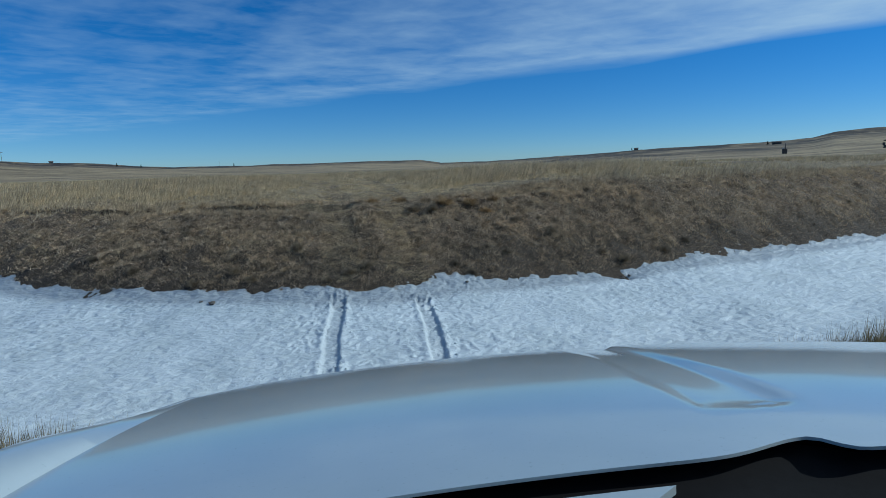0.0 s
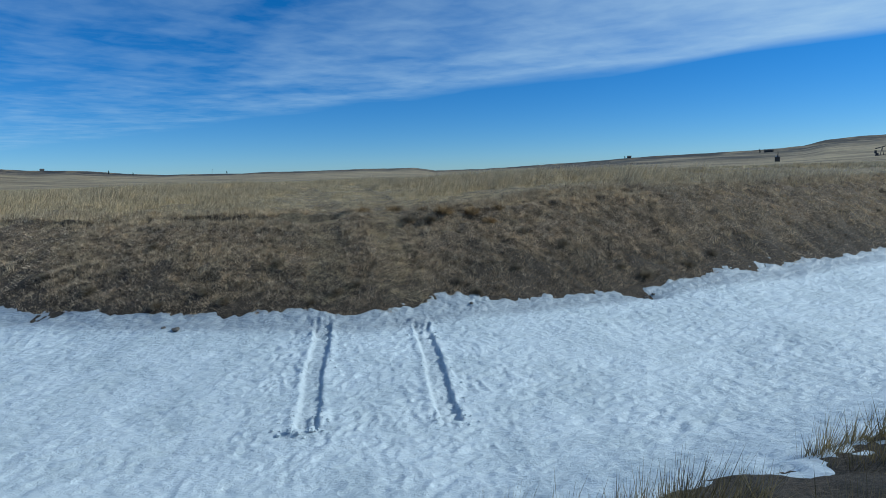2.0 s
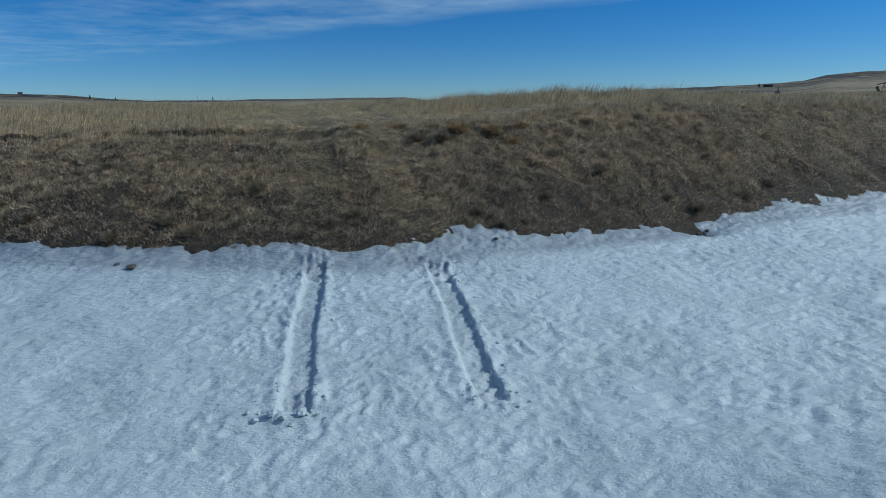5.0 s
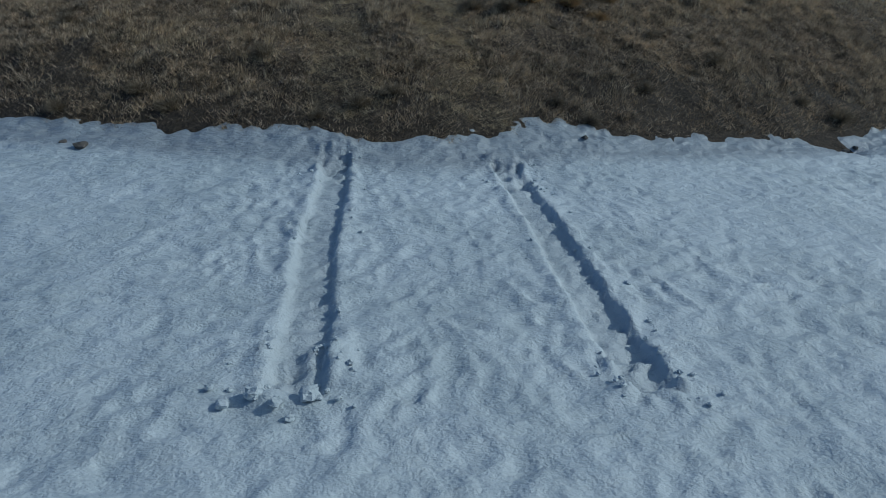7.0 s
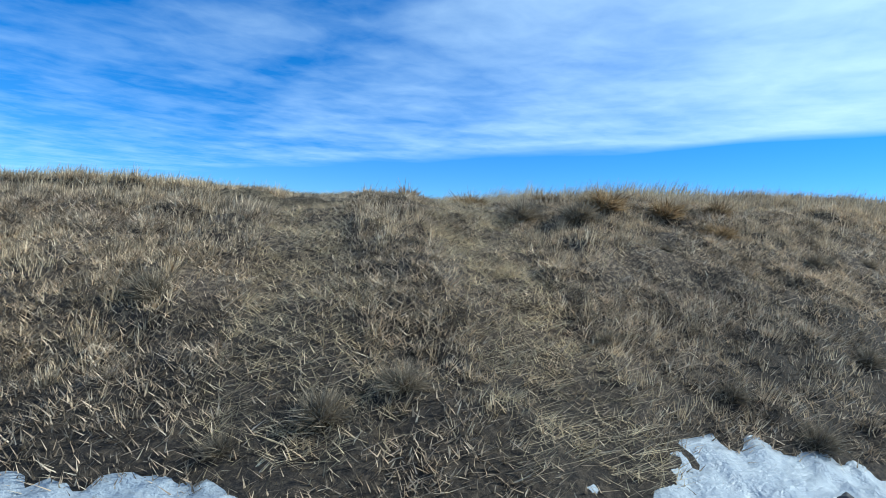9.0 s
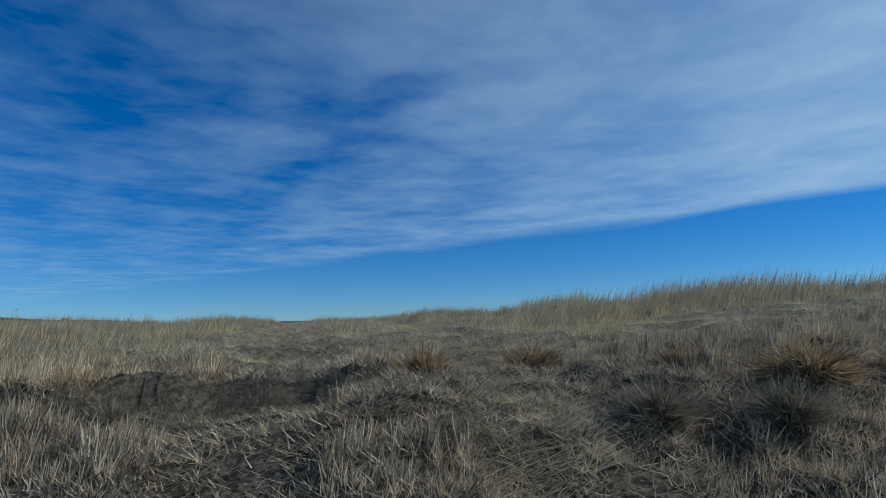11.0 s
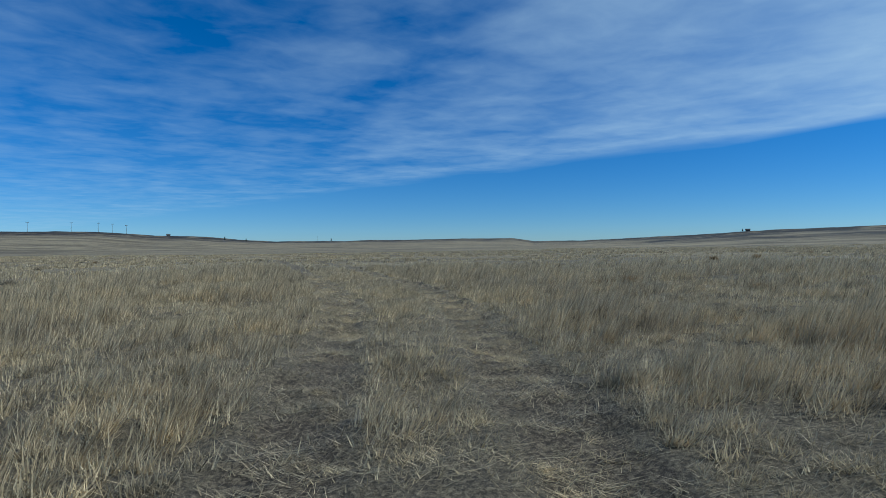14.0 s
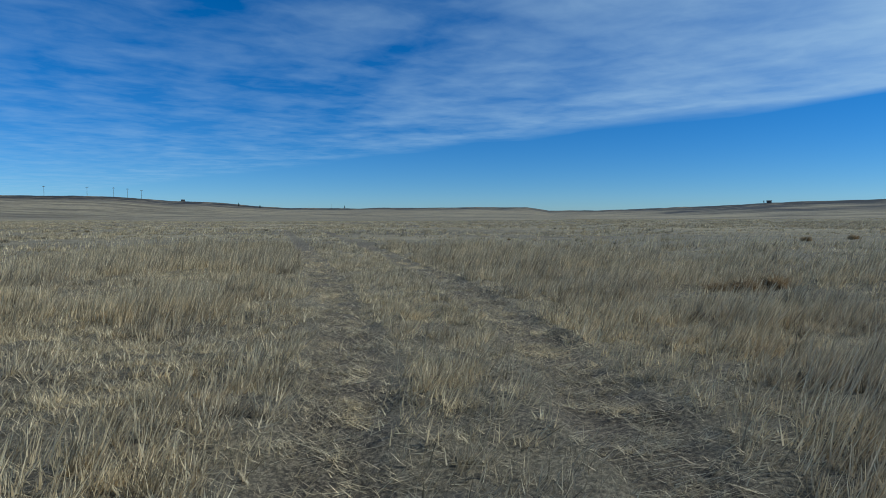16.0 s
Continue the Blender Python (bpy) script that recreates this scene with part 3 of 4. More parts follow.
    ob = blade_mesh("prairie_grass", x, y, ground_z(x, y), h, np.clip(d * 0.0013, 0.012, 0.18) * rng.uniform(0.5, 1.3, n),
                    np.cos(a) * r * 0.1 + h * 0.35 + rng.normal(0, 0.04, n), np.sin(a) * r * 0.1 + rng.normal(0, 0.04, n), STRAW, rng.uniform(0, 1, k)[i])
    tagged(ob, "dry straw-coloured prairie grass out to the far plain", "grass", kind="stuff")

    # green-brown grass on the near shoulder of the ditch
    def shoulder(x, y):
        u = y - ditch_shift(x)
        return (u > 1.5) * np.where(np.abs(x + 3.2) < 1.1, (u < 5.6) & (u > 3.4), (u < 4.9) & (fbm(x, y, 88, 3) > 0.42))
    rng, x, y, ox, oy, sz, tone = sown(150000, -9, 11, 0.5, 9, 7, shoulder, 0.12, 40)
    n = len(x)
    ob = blade_mesh("shoulder_grass", x, y, ground_z(x, y), sz * rng.uniform(0.08, 0.38, n), rng.uniform(0.004, 0.01, n),
                    ox * 0.12 + rng.normal(0.06, 0.05, n), oy * 0.1 + rng.normal(0, 0.05, n), SHOULDER, tone)
    tagged(ob, "dull brown grass on the near shoulder of the ditch", "grass", kind="stuff")


build_grass()


# ---------------------------------------------------------------- things: helpers
def part(name, bm, material, parent=None, label=""):
    """Links a bmesh as one mesh object under a thing or a part."""
    me = bpy.data.meshes.new(name)
    bm.normal_update()
    bm.to_mesh(me)
    bm.free()
    me.materials.append(material)
    ob = new(name, me)
    ob.parent = parent
    if label:
        ob["label"] = label
    return ob


def shade(ob, angle=40):
    ob.data.polygons.foreach_set("use_smooth", [True] * len(ob.data.polygons))
    ob.data.set_sharp_from_angle(angle=radians(angle))
    return ob


def box(bm, x0, x1, y0, y1, z0, z1, bevel=0.0):
    made = bmesh.ops.create_cube(bm, size=1)["verts"]
    for v in made:
        v.co = Vector((x0 + (v.co.x + 0.5) * (x1 - x0), y0 + (v.co.y + 0.5) * (y1 - y0), z0 + (v.co.z + 0.5) * (z1 - z0)))
    if bevel:
        edges = list({e for v in made for e in v.link_edges})
        bmesh.ops.bevel(bm, geom=edges, offset=bevel, segments=2, affect="EDGES", profile=0.6)
    return bm


def rod(bm, a, b, r0, r1=None, sides=8):
    a, b = Vector(a), Vector(b)
    m = (b - a).to_track_quat("Z", "Y").to_matrix().to_4x4()
    bmesh.ops.create_cone(bm, cap_ends=True, segments=sides, radius1=r0, radius2=r0 if r1 is None else r1, depth=(b - a).length,
                          matrix=Matrix.Translation((a + b) / 2) @ m)
    return bm


def thing(name, label, category, group="", at=None):
    ob = new(name)
    ob.empty_display_size = 0.2
    if at is not None:
        ob.matrix_world = at
    return tagged(ob, label, category, group)


def on_ground(x, y, sink=0.0, turn=0.0, scale=1.0):
    z = float(ground_z(np.array([x]), np.array([y]))[0]) - sink
    return Matrix.LocRotScale((x, y, z), Euler((0, 0, turn)), (scale, scale, scale))


def plain_mat(name, color, rough=0.6, metal=0.0, grain=30, spread=0.25, bump=0.15):
    m = Mat(name, rough, metal)
    dark, pale = tuple(c * (1 - spread) for c in color), tuple(min(1, c * (1 + spread)) for c in color)
    m.color(m.mix(0.5, m.ramp(m.noise(grain, 5, kind="obj"), (0.3, dark), (0.7, pale)), m.ramp(m.noise(grain / 9, 4, kind="obj"), (0.3, dark), (0.7, pale))))
    if bump:
        m.bump(m.noise(grain * 2, 4, kind="obj"), bump, 0.01)
    return m.m


# ---------------------------------------------------------------- shrubs
TWIG = grass_material("shrub_twig", (0.08, 0.06, 0.045), (0.18, 0.14, 0.10), (0.32, 0.26, 0.19))
RUST = grass_material("rabbitbrush_heads", (0.16, 0.085, 0.035), (0.40, 0.27, 0.14), (0.62, 0.46, 0.27))
GREY = grass_material("sage_heads", (0.10, 0.08, 0.06), (0.24, 0.195, 0.145), (0.44, 0.37, 0.28))


def spray(name, n, radius, height, seed, mat, w, parent, inner, length, flat=0.0):
    """Thin twigs or heads spread over an uneven dome; inner: where along the radius they begin."""
    rng = np.random.default_rng(seed)
    a, e = rng.uniform(0, 2 * math.pi, n), np.arcsin(rng.uniform(0.05, 1, n))
    lump = 0.72 + 0.28 * np.sin(a * 3 + seed) * np.cos(e * 4 + seed) + rng.normal(0, 0.08, n)
    d = np.stack([np.cos(a) * np.cos(e) * radius, np.sin(a) * np.cos(e) * radius, np.sin(e) * height], -1) * lump[:, None]
    p = d * inner + rng.normal(0, 0.02, (n, 3))
    q = d * (inner + length) + rng.normal(0, 0.035, (n, 3))
    side = np.cross(q - p, rng.normal(0, 1, (n, 3)))
    side = side / (np.linalg.norm(side, axis=1, keepdims=True) + 1e-9) * w * rng.uniform(0.5, 1.3, n)[:, None]
    p[:, 2], q[:, 2] = np.maximum(p[:, 2], -0.03), np.maximum(q[:, 2], 0.0)
    v = np.stack([p - side, p + side, q], 1).reshape(-1, 3)
    me = mesh_from(name, v, np.arange(n)[:, None] * 3 + [[0, 1, 2]])
    me.materials.append(mat)
    ob = new(name, me)
    ob.parent = parent
    return ob


def shrub(kind, seed, radius, height, at):
    if kind == "rabbitbrush":
        t = thing("rabbitbrush", "dry rust-brown rabbitbrush with faded flower heads in the grass", "shrub", "shrubs on the bank and plain", at)
        spray("woody_base", 300, radius, height, seed, TWIG, 0.0025, t, 0.02, 0.85)
        spray("crown", 1100, radius, height, seed + 50, RUST, 0.0055, t, 0.5, 0.5)
    else:
        t = thing("sagebrush", "low dark grey-brown sagebrush clump on the dry bank", "shrub", "shrubs on the bank and plain", at)
        spray("woody_base", 220, radius, height, seed, TWIG, 0.0025, t, 0.02, 0.9)
        spray("crown", 900, radius, height, seed + 50, GREY, 0.004, t, 0.35, 0.6)
    return t


def build_shrubs():
    rng = random.Random(5)
    kinds = {"rabbitbrush": [], "sagebrush": []}
    first = [("rabbitbrush", 0.15, 17.75, 0.36, 0.30), ("rabbitbrush", -0.62, 17.3, 0.28, 0.24), ("rabbitbrush", 1.5, 16.45, 0.38, 0.27),
             ("sagebrush", 0.62, 16.25, 0.36, 0.26), ("sagebrush", 1.15, 16.05, 0.3, 0.28), ("sagebrush", -2.1, 14.25, 0.3, 0.26)]
    for i, (k, x, y, r, h) in enumerate(first):
        kinds[k].append(shrub(k, 10 + i, r, h, on_ground(x, y, 0.02)))
    more = [("rabbitbrush", 0.95, 16.9, 1.0), ("rabbitbrush", 1.3, 17.2, 1.1), ("rabbitbrush", 2.2, 16.6, 1.1), ("rabbitbrush", 2.9, 16.9, 1.2), ("rabbitbrush", 2.6, 16.2, 0.9),
            ("rabbitbrush", -4.1, 18.3, 0.9), ("rabbitbrush", -6.6, 18.4, 1.0), ("sagebrush", -2.5, 16.8, 0.9), ("sagebrush", -3.0, 17.0, 0.8),
            ("sagebrush", 6.1, 15.15, 1.3), ("sagebrush", 5.6, 15.35, 0.9), ("sagebrush", -0.75, 13.3, 1.15), ("sagebrush", -0.35, 13.45, 0.9), ("sagebrush", -1.2, 13.1, 0.7),
            ("sagebrush", -3.0, 13.35, 1.1), ("sagebrush", -3.5, 13.6, 0.9), ("sagebrush", -4.4, 13.4, 1.0), ("sagebrush", -2.6, 15.0, 0.8), ("sagebrush", 0.95, 14.2, 0.75),
            ("sagebrush", 2.1, 13.75, 1.0), ("sagebrush", 1.7, 14.0, 0.8), ("sagebrush", 3.0, 14.6, 0.9), ("sagebrush", 4.3, 15.6, 1.1), ("sagebrush", 3.4, 15.9, 0.8),
            ("sagebrush", 7.4, 15.9, 1.2), ("sagebrush", 8.3, 16.6, 1.0), ("sagebrush", -6.2, 14.2, 1.1), ("sagebrush", -7.6, 15.0, 1.0), ("sagebrush", -5.3, 15.4, 0.9),
            ("rabbitbrush", 0.3, 41.1, 2.1), ("rabbitbrush", 0.95, 41.3, 1.8), ("rabbitbrush", -0.35, 40.8, 1.5), ("sagebrush", 0.4, 38.9, 2.0), ("sagebrush", 1.2, 39.1, 1.7), ("sagebrush", -1.6, 36.9, 1.4), ("rabbitbrush", 8.6, 59.2, 1.5), ("rabbitbrush", 11.9, 61.9, 1.5), ("sagebrush", 1.4, 45.9, 1.5),
            ("sagebrush", -22.0, 41.8, 1.6), ("sagebrush", -23.0, 42.4, 1.4), ("rabbitbrush", 3.2, 36.5, 1.2), ("sagebrush", 4.6, 34.0, 1.3), ("sagebrush", 6.5, 43.0, 1.4),
            ("rabbitbrush", -13.0, 47.0, 1.2), ("sagebrush", 2.2, 29.5, 0.9), ("sagebrush", 3.3, 31.0, 1.0), ("sagebrush", -1.4, 31.8, 0.7)]
    for _ in range(70):
        y = rng.uniform(24, 120)
        x = rng.uniform(-0.75, 0.7) * (y + 4) - 0.05 * y
        if min(abs(x - float(v)) for v in rut_lines(y)) > 1.6:
            more.append((rng.choice(["sagebrush", "sagebrush", "rabbitbrush"]), x, y, rng.uniform(0.7, 1.5)))
    for _ in range(16):
        x = rng.uniform(-14, 18)
        u = rng.uniform(13.2, 16.8)
        y = u + float(ditch_shift(np.array([x]))[0])
        if min(abs(x - float(v)) for v in rut_lines(y)) > 0.7:
            more.append(("sagebrush", x, y, rng.uniform(0.3, 0.65)))
    for k, x, y, sc in more:
        sc *= 0.78
        copy_thing(rng.choice(kinds[k]), on_ground(x, y, 0.03, rng.uniform(0, 6.28), sc))


build_shrubs()


# ---------------------------------------------------------------- stones and broken snow
ROCK = plain_mat("dark_stone", (0.10, 0.09, 0.08), 0.9, grain=14)


def lump(name, radius, seed, mat, squash=0.6):
    bm = bmesh.new()
    bmesh.ops.create_icosphere(bm, subdivisions=2, radius=radius)
    for v in bm.verts:
        k = 0.75 + 0.5 * noise.noise(v.co * (1.6 / radius) + Vector((seed, 0, 0)))
        v.co = Vector((v.co.x * k, v.co.y * k, v.co.z * k * squash))
    return part(name, bm, mat)


def build_lumps():
    rng = random.Random(9)
    for i, (x, y, r) in enumerate([(-3.62, 12.5, 0.10), (-3.95, 12.7, 0.07), (5.9, 14.5, 0.09), (6.1, 14.62, 0.06), (1.95, 13.25, 0.05)]):
        ob = lump("stone", r, i * 3.1, ROCK)
        ob.location = (x, y, max(float(snow_z(np.array([x]), np.array([y]))[0]), float(ground_z(np.array([x]), np.array([y]))[0])) + r * 0.12)
        tagged(ob, "small dark stone at the thawed rim of the snow", "stone", "stones at the snow rim")
    chunks = [lump("snow_chunk", 0.035, 40 + k * 2.3, SNOW, 0.7) for k in range(4)]
    for c in chunks:
        tagged(c, "broken clod of white snow beside the wheel track", "snow", "snow clods along the tracks")
    spots = []
    for x0, s, begin in TRACKS:
        for _ in range(60):
            y = rng.choice([rng.uniform(11.7, 12.6), rng.uniform(begin - 0.1, begin + 0.5), rng.uniform(begin, 12.5)])
            spots.append((x0 + s * (y - 8.5) + rng.choice([-1, 1, 1]) * rng.uniform(0.1, 0.34), y, rng.uniform(0.2, 0.75)))
    spots += [(-0.55, 8.5, 1.6), (-0.29, 8.52, 1.9), (-0.68, 8.45, 1.1), (-0.43, 8.45, 1.2), (-0.78, 8.56, 0.8), (-0.35, 8.38, 0.9)]
    for i, (x, y, sc) in enumerate(spots):
        z = float(snow_z(np.array([x]), np.array([y]))[0])
        m = Matrix.LocRotScale((x, y, z + 0.015 * sc), Euler((0, 0, rng.uniform(0, 6))), (sc, sc * rng.uniform(0.7, 1.2), sc))
        if i < len(chunks):
            chunks[i].matrix_world = m
        else:
            c = copy_thing(chunks[i % len(chunks)], Matrix.Identity(4))
            c.matrix_world = m


build_lumps()


# ---------------------------------------------------------------- far things
POLE_WOOD = plain_mat("weathered_pole", (0.12, 0.10, 0.08), 0.85, grain=6)
SIDING = plain_mat("grey_siding", (0.45, 0.44, 0.42), 0.7, grain=3)
DARK_SIDING = plain_mat("dark_siding", (0.06, 0.055, 0.05), 0.8, grain=3)
ROOFING = plain_mat("dark_roofing", (0.08, 0.075, 0.075), 0.8, grain=3)
PANE = plain_mat("dark_pane", (0.03, 0.035, 0.04), 0.15, grain=2, bump=0)
STEEL = plain_mat("dark_steel", (0.05, 0.05, 0.055), 0.5, 0.6, grain=4)
NEEDLE = plain_mat("evergreen", (0.025, 0.035, 0.022), 0.9, grain=3, spread=0.4)


def utility_pole(at):
    t = thing("utility_pole", "weathered wooden utility pole with crossarm on the far ridge", "pole", "utility poles on the ridge", at)
    part("shaft", rod(bmesh.new(), (0, 0, -0.5), (0, 0, 12.0), 0.2, 0.14), POLE_WOOD, t)
    part("crossarm", box(bmesh.new(), -1.5, 1.5, -0.14, 0.14, 10.9, 11.3, 0.03), POLE_WOOD, t)
    for x in (-1.3, 0, 1.3):
        part("insulator", rod(bmesh.new(), (x, 0, 11.3), (x, 0, 11.75), 0.12, 0.08), STEEL, t)
    return t


def house(at, w, d, h, roof, siding, label):
    t = thing("house", label, "house", "", at)
    bm = box(bmesh.new(), -w / 2, w / 2, -d / 2, d / 2, -0.6, h)
    part("wall", bm, siding, t)
    bm = bmesh.new()
    pts = [(-w / 2 - 0.5, -d / 2 - 0.5, h), (w / 2 + 0.5, -d / 2 - 0.5, h), (w / 2 + 0.5, d / 2 + 0.5, h), (-w / 2 - 0.5, d / 2 + 0.5, h), (-w / 2 - 0.5, 0, h + roof), (w / 2 + 0.5, 0, h + roof)]
    vs = [bm.verts.new(p) for p in pts]
    for f in ((0, 1, 5, 4), (2, 3, 4, 5), (0, 4, 3), (1, 2, 5), (3, 2, 1, 0)):
        bm.faces.new([vs[i] for i in f])
    part("roof", bm, ROOFING, t)
    for x in (-w * 0.28, w * 0.22):
        part("window", box(bmesh.new(), x - 0.6, x + 0.6, -d / 2 - 0.06, -d / 2 + 0.02, 1.0, 2.2), PANE, t)
    part("door", box(bmesh.new(), -0.5, 0.5, -d / 2 - 0.05, -d / 2 + 0.02, 0, 2.1), DARK_SIDING, t)
    return t


def far_tree(at, height, seed, label):
    t = thing("tree", label, "tree", "", at)
    part("trunk", rod(bmesh.new(), (0, 0, -0.3), (0, 0, height * 0.8), 0.2, 0.05), POLE_WOOD, t)
    n = 900
    rng = np.random.default_rng(seed)
    f = rng.uniform(0.1, 1, n) ** 0.8
    a = rng.uniform(0, 2 * math.pi, n)
    r = (1.02 - f) * height * 0.36 * np.sqrt(rng.uniform(0.1, 1, n)) * (0.8 + 0.3 * np.sin(a * 3 + f * 9))
    c = np.stack([np.cos(a) * r, np.sin(a) * r, f * height], -1)
    v = (c[:, None] + rng.normal(0, 0.035 * height, (n, 3, 3))).reshape(-1, 3)
    me = mesh_from("crown", v, np.arange(n)[:, None] * 3 + [[0, 1, 2]])
    me.materials.append(NEEDLE)
    new("crown", me).parent = t
    return t


def pump_jack(at):
    t = thing("pump_jack", "dark steel oil pump jack standing on the plain", "pump jack", "", at)
    part("skid", box(bmesh.new(), -3.2, 3.2, -0.7, 0.7, -0.3, 0.35), STEEL, t)
    for x in (-0.8, 0.8):
        part("samson_post", rod(bmesh.new(), (x, 0, 0.3), (0, 0, 4.6), 0.16, 0.12), STEEL, t)
    part("walking_beam", rod(bmesh.new(), (-3.2, 0, 3.8), (2.8, 0, 5.5), 0.26, 0.22), STEEL, t)
    part("horse_head", box(bmesh.new(), 2.5, 3.3, -0.25, 0.25, 4.0, 6.2, 0.15), STEEL, t)
    part("counterweight", box(bmesh.new(), -3.6, -2.4, -0.4, 0.4, 1.2, 2.9, 0.2), STEEL, t)
    part("motor_housing", box(bmesh.new(), -3.0, -1.6, -0.6, 0.6, 0.35, 1.4, 0.1), STEEL, t)


def pump_shed(at):
    t = thing("tank_shed", "dark square shed with a vent mast on the plain", "shed", "", at)
    part("wall", box(bmesh.new(), -1.5, 1.5, -1.5, 1.5, -0.4, 3.2, 0.05), DARK_SIDING, t)
    part("roof", box(bmesh.new(), -1.65, 1.65, -1.65, 1.65, 3.2, 3.4, 0.03), ROOFING, t)
    part("mast", rod(bmesh.new(), (0.3, 0, 3.3), (0.3, 0, 7.4), 0.42, 0.14), STEEL, t)
    part("vent_box", box(bmesh.new(), -1.3, -0.3, -0.6, 0.6, 3.4, 4.3, 0.05), SIDING, t)


def build_far():
    for x, y in ((-903.0, 970.0), (-853.0, 1015.0), (-822.0, 1046.0), (-804.0, 1061.0), (-785.0, 1076.0)):
        utility_pole(on_ground(x, y, 0, 0.7, 1.5))
    utility_pole(on_ground(-495, 1340, 0, 0.4, 0.9))
    house(on_ground(-765, 1180, 0, 0.5), 7, 6, 2.2, 2.0, DARK_SIDING, "small dark farmhouse with gable roof on the ridge")
    house(on_ground(281, 868, 0, -0.3), 5.5, 4.5, 1.9, 1.3, DARK_SIDING, "long dark farm building under the far hill")
    house(on_ground(342, 613.8, 0, -0.4), 8, 5, 2.0, 1.1, DARK_SIDING, "low dark ranch building on the slope")
    far_tree(on_ground(334, 616, 0), 4.0, 3, "small dark juniper beside the ranch building")
    far_tree(on_ground(-466, 1350, 0), 6.5, 4, "lone dark round tree on the skyline")
    far_tree(on_ground(-582, 1079, 0), 7, 6, "dark far tree beside the ridge")
    far_tree(on_ground(-548, 1097, 0), 6, 7, "dark far tree on the low ridge")
    far_tree(on_ground(276, 872, 0), 3.6, 8, "dark tree at the end of the farm building")
    pump_shed(on_ground(210, 366.8, 0, -0.4, 0.85))
    pump_jack(on_ground(253.1, 338.5, 0, -0.5))


build_far()


# ---------------------------------------------------------------- the pickup truck on the near shoulder
def paint_material():
    m = Mat("silver_paint", 0.3, 0.2)
    dirt = m.noise(3.0, 6, 0.65, kind="obj")
    c = m.ramp(dirt, (0.35, (0.34, 0.42, 0.45)), (0.6, (0.40, 0.48, 0.51)))
    m.color(m.mix(0.25, c, m.ramp(m.noise(160, 2, 0.5, kind="obj"), (0.66, (0.6, 0.6, 0.6)), (0.78, (0.30, 0.27, 0.24)))))
    m.rough(m.math("ADD", m.math("MULTIPLY", dirt, 0.22), 0.24))
    m.b.inputs["Coat Weight"].default_value, m.b.inputs["Coat Roughness"].default_value = 1.0, 0.07
    return m.m


PAINT = paint_material()
BLACK = plain_mat("black_plastic", (0.007, 0.007, 0.008), 0.7, grain=60, bump=0.03)
RUBBER = plain_mat("tyre_rubber", (0.02, 0.02, 0.02), 0.85, grain=40)
CHROME = plain_mat("dull_chrome", (0.55, 0.55, 0.56), 0.22, 1.0, grain=20, spread=0.1, bump=0)
AMBER = plain_mat("lamp_lens", (0.55, 0.55, 0.52), 0.12, grain=8, bump=0)
BLACK.node_tree.nodes["Principled BSDF"].inputs["Specular IOR Level"].default_value = 0.1
SEAT = plain_mat("grey_cloth", (0.09, 0.09, 0.095), 0.95, grain=90)
XC, HALF, BODY = 0.55, 1.11, 1.22          # middle of the hood, half widths of hood and body


def hood_front(xr):
    return 1.63 - 0.13 * xr * xr - 0.14 * (np.abs(xr) / 1.11) ** 10


def hood_rear(xr):
    dx = xr + XC - 0.43
    return 0.560 - 0.10 * xr * xr + 0.04 * np.exp(-((dx / np.where(dx < 0, 0.08, 0.02)) ** 2))


def hood_height(x, y):
    xr = x - XC
    z = -0.258 - 0.122 * (np.maximum(y - 0.5, 0) / 0.95) ** 1.6 - 0.045 * xr * xr
    # the two long scoops: a crisp inner edge, a soft outer wall, a rounded rear end
    for side in (1, -1):
        xs = x if side > 0 else 1.75 - x
        q = np.clip((y - 0.72) / 0.82, 0, 1)
        xl, xh = 0.353 - 0.020 * q, 0.503 - 0.034 * q**1.5
        v = (xs - xl) / (xh - xl)
        prof = smooth(v / 0.05) * 0.35 + smooth(v / 0.9) * 0.65
        prof = prof * (1 - smooth((v - 0.88) / 0.2))
        z = z - 0.009 * prof * smooth((y - 0.712 - 0.045 * np.clip(v - 0.35, 0, 1) ** 2) / 0.05)
    return z


def loft(bm, rows, close=False):
    """Faces between rows of points."""
    made = [[bm.verts.new(p) for p in row] for row in rows]
    for a, b in zip(made, made[1:]):
        for i in range(len(a) - 1):
            bm.faces.new((a[i], a[i + 1], b[i + 1], b[i]))
    return made


def thick(ob, t=0.012):
    """Gives a sheet its thickness, with crisp cut edges."""
    bm = bmesh.new()
    bm.from_mesh(ob.data)
    for e in bm.edges:
        if e.is_boundary:
            e.smooth = False
    bm.to_mesh(ob.data)
    bm.free()
    m = ob.modifiers.new("thickness", "SOLIDIFY")
    m.thickness, m.offset = t, -1
    return ob


